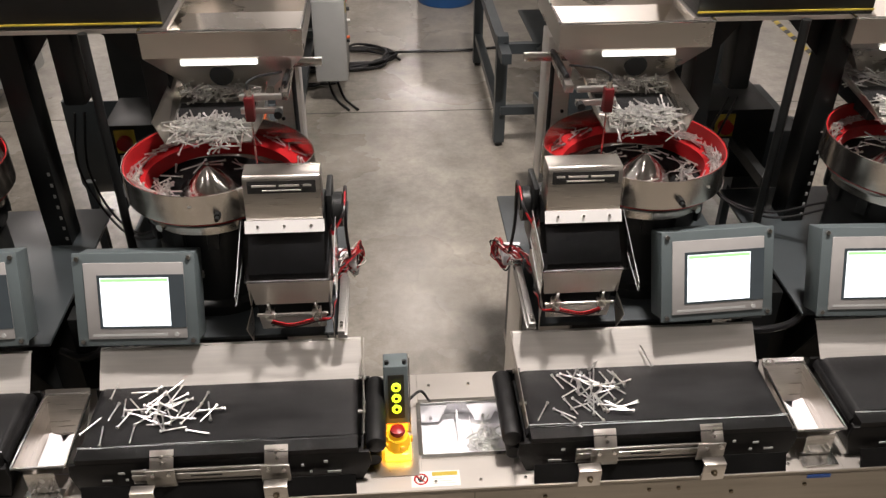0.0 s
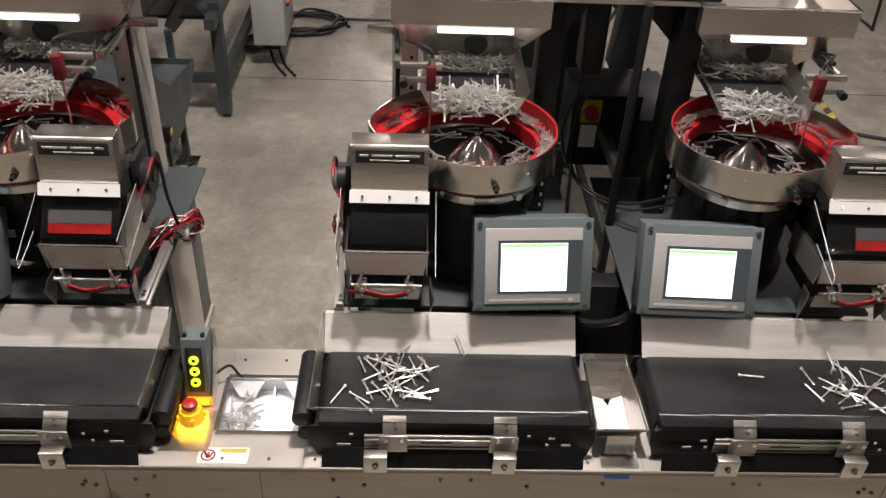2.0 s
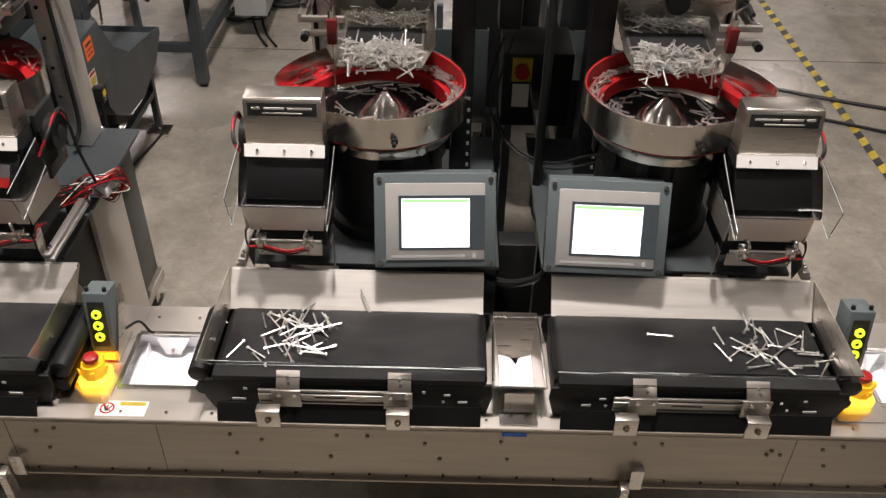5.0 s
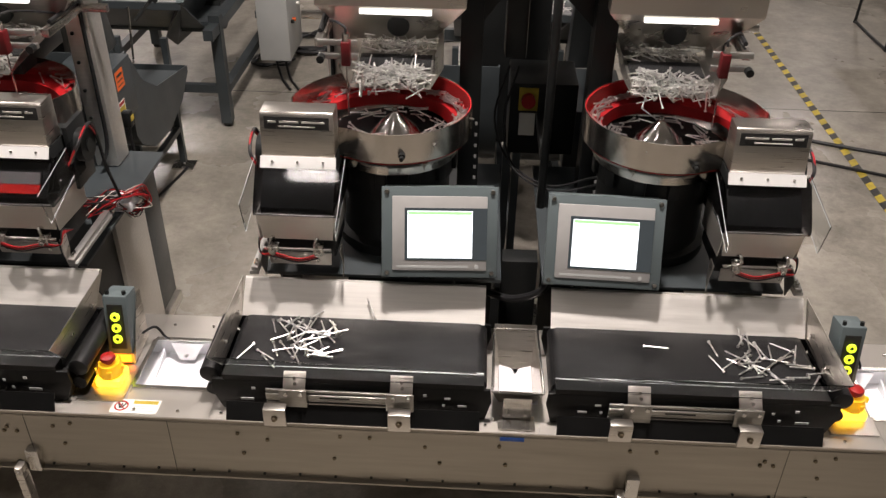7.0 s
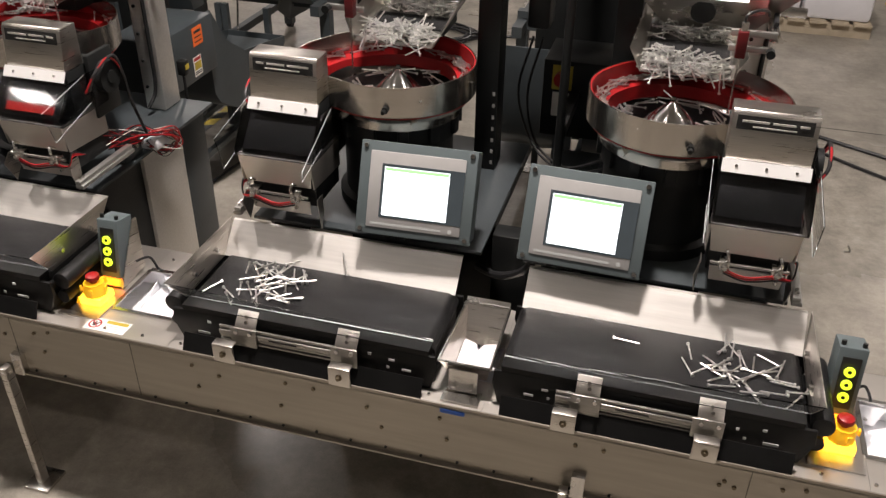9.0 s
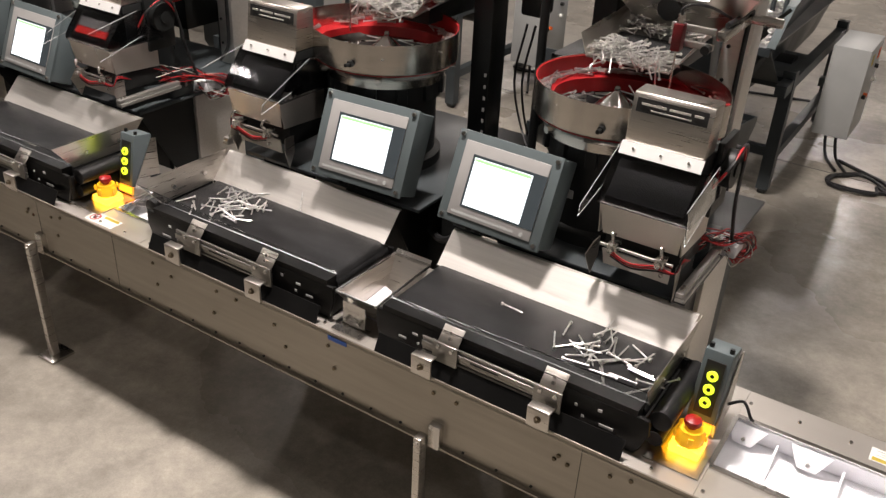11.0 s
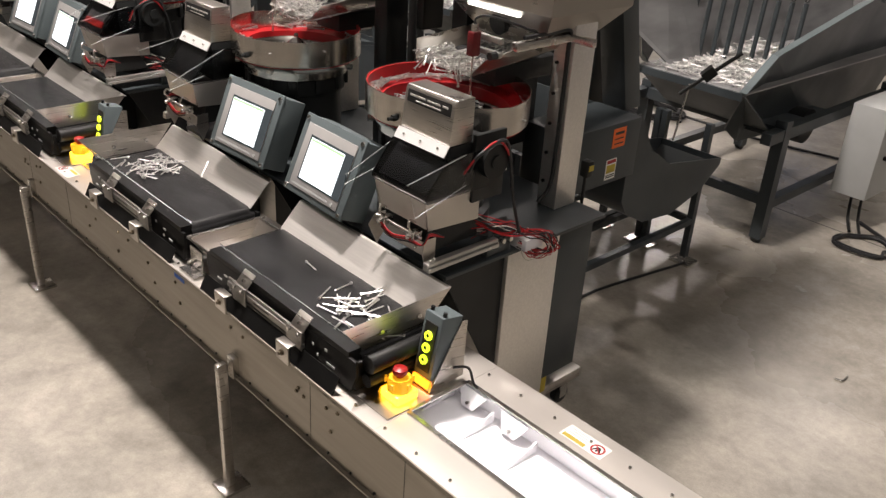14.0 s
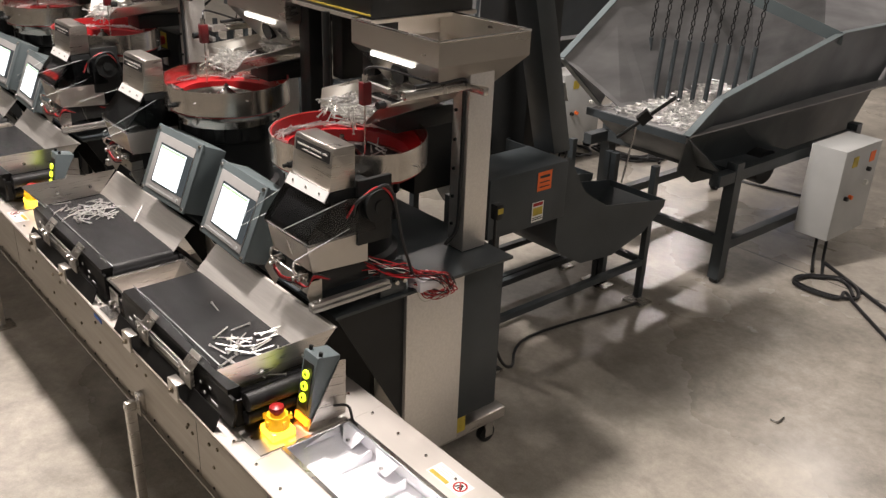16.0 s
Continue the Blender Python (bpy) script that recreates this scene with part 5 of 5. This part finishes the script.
# ---- black centre towers between the paired feeders ----
def tower(cx):
    c = thing("centre_tower", "black steel centre tower with slotted upright and overhead hood", "tower", "centre towers")
    bm = nb()
    box(bm, cx - 0.18, cx + 0.14, 1.82, 2.0, 0.62, 2.0)
    box(bm, cx - 0.04, cx + 0.04, 1.35, 1.82, 1.84, 1.94)
    part("mast", bm, BLACK, c, bevel=0.004)
    for q in (-0.175, 0.235):
        bm = nb()
        box(bm, cx + q - 0.035, cx + q + 0.035, 0.93, 1.03, 0.858, 1.59)
        slab(bm, [(cx + q, 0.99, 1.59), (cx + q, 0.99, 1.40), (cx + q * 0.2, 0.99, 1.59)], 0.006)
        up = part("slotted_upright", bm, BLACK, c, bevel=0.002)
        for k in range(7):
            bm = nb()
            box(bm, cx + q + 0.020, cx + q + 0.028, 0.9285, 0.9300, 0.88 + 0.04 * k, 0.892 + 0.04 * k)
            part("slot", bm, FASCIA, up)
    bm = nb()
    rod(bm, (cx + 0.075, 0.865, 0.858), (cx + 0.075, 0.865, 1.60), 0.014, 12)
    part("round_pole", bm, BLACK, c)
    bm = nb()
    box(bm, cx - 0.24, cx + 0.29, 0.90, 1.35, 1.60, 1.95)
    hd = part("hood", bm, BLACK, c, "black overhead hood with a yellow line", bevel=0.006)
    bm = nb()
    box(bm, cx - 0.24, cx + 0.29, 0.897, 0.90, 1.612, 1.617)
    part("yellow_line", bm, YELPAINT, hd)
    bm = nb()
    box(bm, cx - 0.25, cx + 0.30, 0.895, 1.36, 1.588, 1.600)
    part("hood_lip", bm, STEELX, hd)
    bm = nb()
    box(bm, cx - 0.07, cx + 0.0, 0.98, 1.08, 1.33, 1.585)
    part("gear_motor", bm, BLACK, c, bevel=0.01)
    bm = nb()
    box(bm, cx - 0.036, cx + 0.20, 1.17, 1.40, 0.90, 1.17)
    part("switch_box", bm, BLACK, c, bevel=0.004)
    bm = nb()
    box(bm, cx + 0.06, cx + 0.09, 0.872, 1.172, 1.03, 1.07)
    part("box_bracket", bm, BLACK, c)
    bm = nb()
    box(bm, cx - 0.005, cx + 0.062, 1.166, 1.17, 1.07, 1.155)
    sw = part("switch_plate", bm, YELPAINT, c)
    bm = nb()
    rod(bm, (cx + 0.028, 1.166, 1.112), (cx + 0.028, 1.142, 1.112), 0.025, 14)
    part("rotary_switch", bm, REDPL, sw)
    bm = nb()
    box(bm, cx + 0.0, cx + 0.056, 1.166, 1.17, 0.975, 1.06)
    part("notice_plate", bm, WHITESTK, c)
    for k, q in enumerate((0.0, 0.03)):
        bm = nb()
        tube(bm, [(cx - 0.05 + q, 1.0, 1.30), (cx - 0.09 + q, 1.02, 1.1), (cx - 0.02, 0.98 + q, 0.94), (cx + 0.1, 0.85 + q, 0.93), (cx + 0.22, 0.78, 0.99 + q), (cx + 0.30, 0.75, 1.05)], 0.004)
        part("cable", bm, WIRE_K, c)
    bm = nb()
    tube(bm, [(cx + 0.10, 0.47, 0.87), (cx + 0.06, 0.46, 0.80), (cx - 0.02, 0.50, 0.74), (cx - 0.10, 0.56, 0.72)], 0.012)
    part("thick_cable", bm, WIRE_K, c)
    bm = nb()
    box(bm, cx - 0.055, cx + 0.055, 0.55, 0.62, 0.03, 0.845)
    part("lower_post", bm, BLACK, c, bevel=0.003)
    bm = nb()
    box(bm, cx - 0.16, cx + 0.14, 0.5, 1.45, 0.0, 0.03)
    part("base_plate", bm, BLACK, c)
    return c


# ---- placing it all ----
GATES = {}
SCREWS_MOVING = []


def module(k):
    cx = 0.656 + PITCH * k
    belt_conveyor(cx, -1, (PITCH * k, PITCH * k + 0.331))
    belt_conveyor(cx, 1, (PITCH * k + 0.914, PITCH * k + 1.249))
    chute(cx)
    for s in (-1, 1):
        known = set(scene.collection.objects)
        stand(cx, s)
        touch_panel(cx + (-0.243 if s < 0 else 0.2195), 0.400, 1.036 if s < 0 else 1.025, 3.0 if s < 0 else -2.0)
        bowl_feeder(cx, s, 0.394, 0.71)
        hopper_unit(cx, s, 0.42 if s < 0 else 0.455, 0.406 if s < 0 else 0.414)
        wide = k == -1 and s > 0
        GATES[k, s] = feeder_head(cx, s, "wide" if wide else "narrow")[1]
        wire_bundle(cx, s, 11 + 3 * k + s)
        if k == -1:
            # this pair of machines is rolled a little aside on its castors
            for ob in scene.collection.objects:
                if ob not in known and ob.parent is None:
                    ob.location.x -= 0.004
        elevator(cx, s)
    tower(cx)
    bulk_bin(cx, 1, 50 + 2 * k)


for k in (-2, -1, 0):
    module(k)
for k in (-2, -1, 0, 1):
    push_station(-0.497 + PITCH * k, 0.215)
    stop_button(-0.497 + PITCH * k, 0.145)
for k in (-1, 0):
    warning_label(-0.40 + PITCH * k, 0.047, 0)
warning_label(1.99, 0.395, 180)

# screws lying on the belts
scatter([(0.045, 0.232, 0.085, 0.065, 32, BZ), (0.075, 0.16, 0.11, 0.05, 12, BZ), (-0.08, 0.155, 0.05, 0.04, 4, BZ)], 3)
spread = scatter([(1.30, 0.20, 0.11, 0.075, 26, BZ), (1.39, 0.17, 0.09, 0.08, 12, BZ), (1.02, 0.235, 0.001, 0.001, 1, BZ)], 4)
spread[-1].matrix_world = pose(0.998, 0.243, BZ + 0.0053, 0, -3, -9)
one = scatter([(0.245, 0.345, 0.001, 0.001, 1, 0.815)], 9)[0]
one.matrix_world = pose(0.236, 0.304, 0.790, 0, -38, 121)
PILE = scatter([(-1.15, 0.215, 0.14, 0.085, 34, BZ), (-1.02, 0.20, 0.12, 0.08, 10, BZ)], 6)
POCKET = heap("screw_heap", "batch of bright screws lying in a pocket of the white belt", 70,
              lambda rnd: (-0.245 + rnd.gauss(0, 0.018), 0.20 + rnd.gauss(0, 0.035), 0.602 + rnd.random() * 0.022, 10), 77)
cable_coil(-0.70, 4.60, 0.25, 7, 2, tail=[(-0.3, 4.72, 0.012), (0.2, 4.74, 0.012), (0.9, 4.9, 0.012)])
cable_coil(-0.98, 4.25, 0.15, 2, 5)
cable_coil(1.45, 3.62, 0.17, 2, 8, tail=[(1.7, 3.5, 0.012), (2.2, 3.1, 0.012), (2.6, 2.9, 0.012), (3.4, 2.6, 0.012), (4.4, 2.4, 0.012)])
bm = nb()
tube(bm, [(1.3, 3.9, 0.012), (1.9, 3.55, 0.012), (2.6, 3.2, 0.012), (3.4, 2.95, 0.012), (4.4, 2.8, 0.012)], 0.011)
tagged(part("floor_cable", bm, WIRE_K), "black power cable lying across the concrete floor", "cable")
bm = nb()
tube(bm, [(1.94, 2.23, 0.006), (1.965, 2.235, 0.006), (1.972, 2.25, 0.006), (1.968, 2.29, 0.006)], 0.004, 6, 3)
tagged(part("hex_key", bm, STEELM), "small bent steel hex key lying on the floor", "tool")
drum = thing("blue_drum", "blue plastic drum standing on the concrete floor", "drum")
bm = nb()
lathe(bm, [(0.001, 0.0), (0.24, 0.0), (0.25, 0.02), (0.25, 0.28), (0.262, 0.30), (0.25, 0.32), (0.25, 0.58), (0.262, 0.6), (0.25, 0.62), (0.25, 0.86), (0.24, 0.88), (0.001, 0.88)], 32, (0.05, 5.95, 0))
part("body", bm, BLUEPL, drum)


wp = thing("wrapped_pallet", "goods on a pallet wrapped in cloudy stretch film", "pallet")
for k in range(3):
    bm = nb()
    box(bm, 1.35, 2.45, 5.55 + 0.4 * k, 5.67 + 0.4 * k, 0.0, 0.10)
    part("runner", bm, PAPER, wp)
for k in range(7):
    bm = nb()
    box(bm, 1.35 + 0.16 * k, 1.47 + 0.16 * k, 5.5, 6.5, 0.10, 0.125)
    part("board", bm, PAPER, wp)
bm = nb()
for k, (a, b, h) in enumerate(((1.38, 1.9, 0.50), (1.92, 2.42, 0.42))):
    box(bm, a, b, 5.53, 6.45, 0.125, h)
part("film_wrap", bm, WHITEPL, wp, "cloudy stretch film", bevel=0.03)
ft = thing("folding_table", "dark folding table with bent tube legs", "table")
bm = nb()
box(bm, 3.5, 5.0, 4.85, 5.55, 0.70, 0.74)
part("tabletop", bm, BLACK, ft, bevel=0.006)
for x in (3.62, 4.88):
    bm = nb()
    tube(bm, [(x, 4.92, 0.70), (x, 4.86, 0.05), (x, 4.90, 0.014), (x, 5.48, 0.014), (x, 5.52, 0.05), (x, 5.48, 0.70)], 0.013, 8, 4)
    part("leg", bm, BLACK, ft)


def motions():
    # the white flights index to the left twice, then rest
    for ob in (FLIGHTS, POCKET):
        walk(ob, [(t, pose(d, 0, 0)) for t, d in ((0.0, 0.0), (0.6, -0.008), (1.2, -0.055), (1.6, -0.128), (2.0, -0.138), (2.55, -0.138), (3.0, -0.22), (3.4, -0.25), (16.0, -0.25))])
    # the batch runs off the belt into the chute
    mid = 0.656 - PITCH
    for ob in PILE:
        m = ob.matrix_world.copy()
        rows = [(0.0, m)]
        v, edge = 0.74, mid + 0.075
        x, y, z = m.translation
        t_edge = max(0.05, (x - edge) / v)
        q = m.to_quaternion().to_matrix().to_4x4()
        rows.append((t_edge, Matrix.Translation((edge, y, z)) @ q))
        rows.append((t_edge + 0.13, Matrix.Translation((mid + 0.02, 0.19 + (y - 0.19) * 0.6, 0.70)) @ q))
        rows.append((t_edge + 0.22, Matrix.Translation((mid, 0.19 + (y - 0.19) * 0.4, 0.585)) @ q))
        rows.append((16.0, Matrix.Translation((mid, 0.19 + (y - 0.19) * 0.4, 0.585)) @ q))
        walk(ob, rows)
    # feeder gates slide under their covers
    hide, shown = pose(0, 0.10, 0.03), pose(0, 0, 0)
    for key, gate in GATES.items():
        if key == (-1, 1):
            rows = [(0.0, hide), (0.1, hide), (0.2, shown), (16.0, shown)]
        elif key == (0, 1):
            rows = [(0.0, shown), (4.0, shown), (4.6, hide), (16.0, hide)]
        else:
            rows = [(0.0, hide), (16.0, hide)]
        walk(gate, rows)


motions()
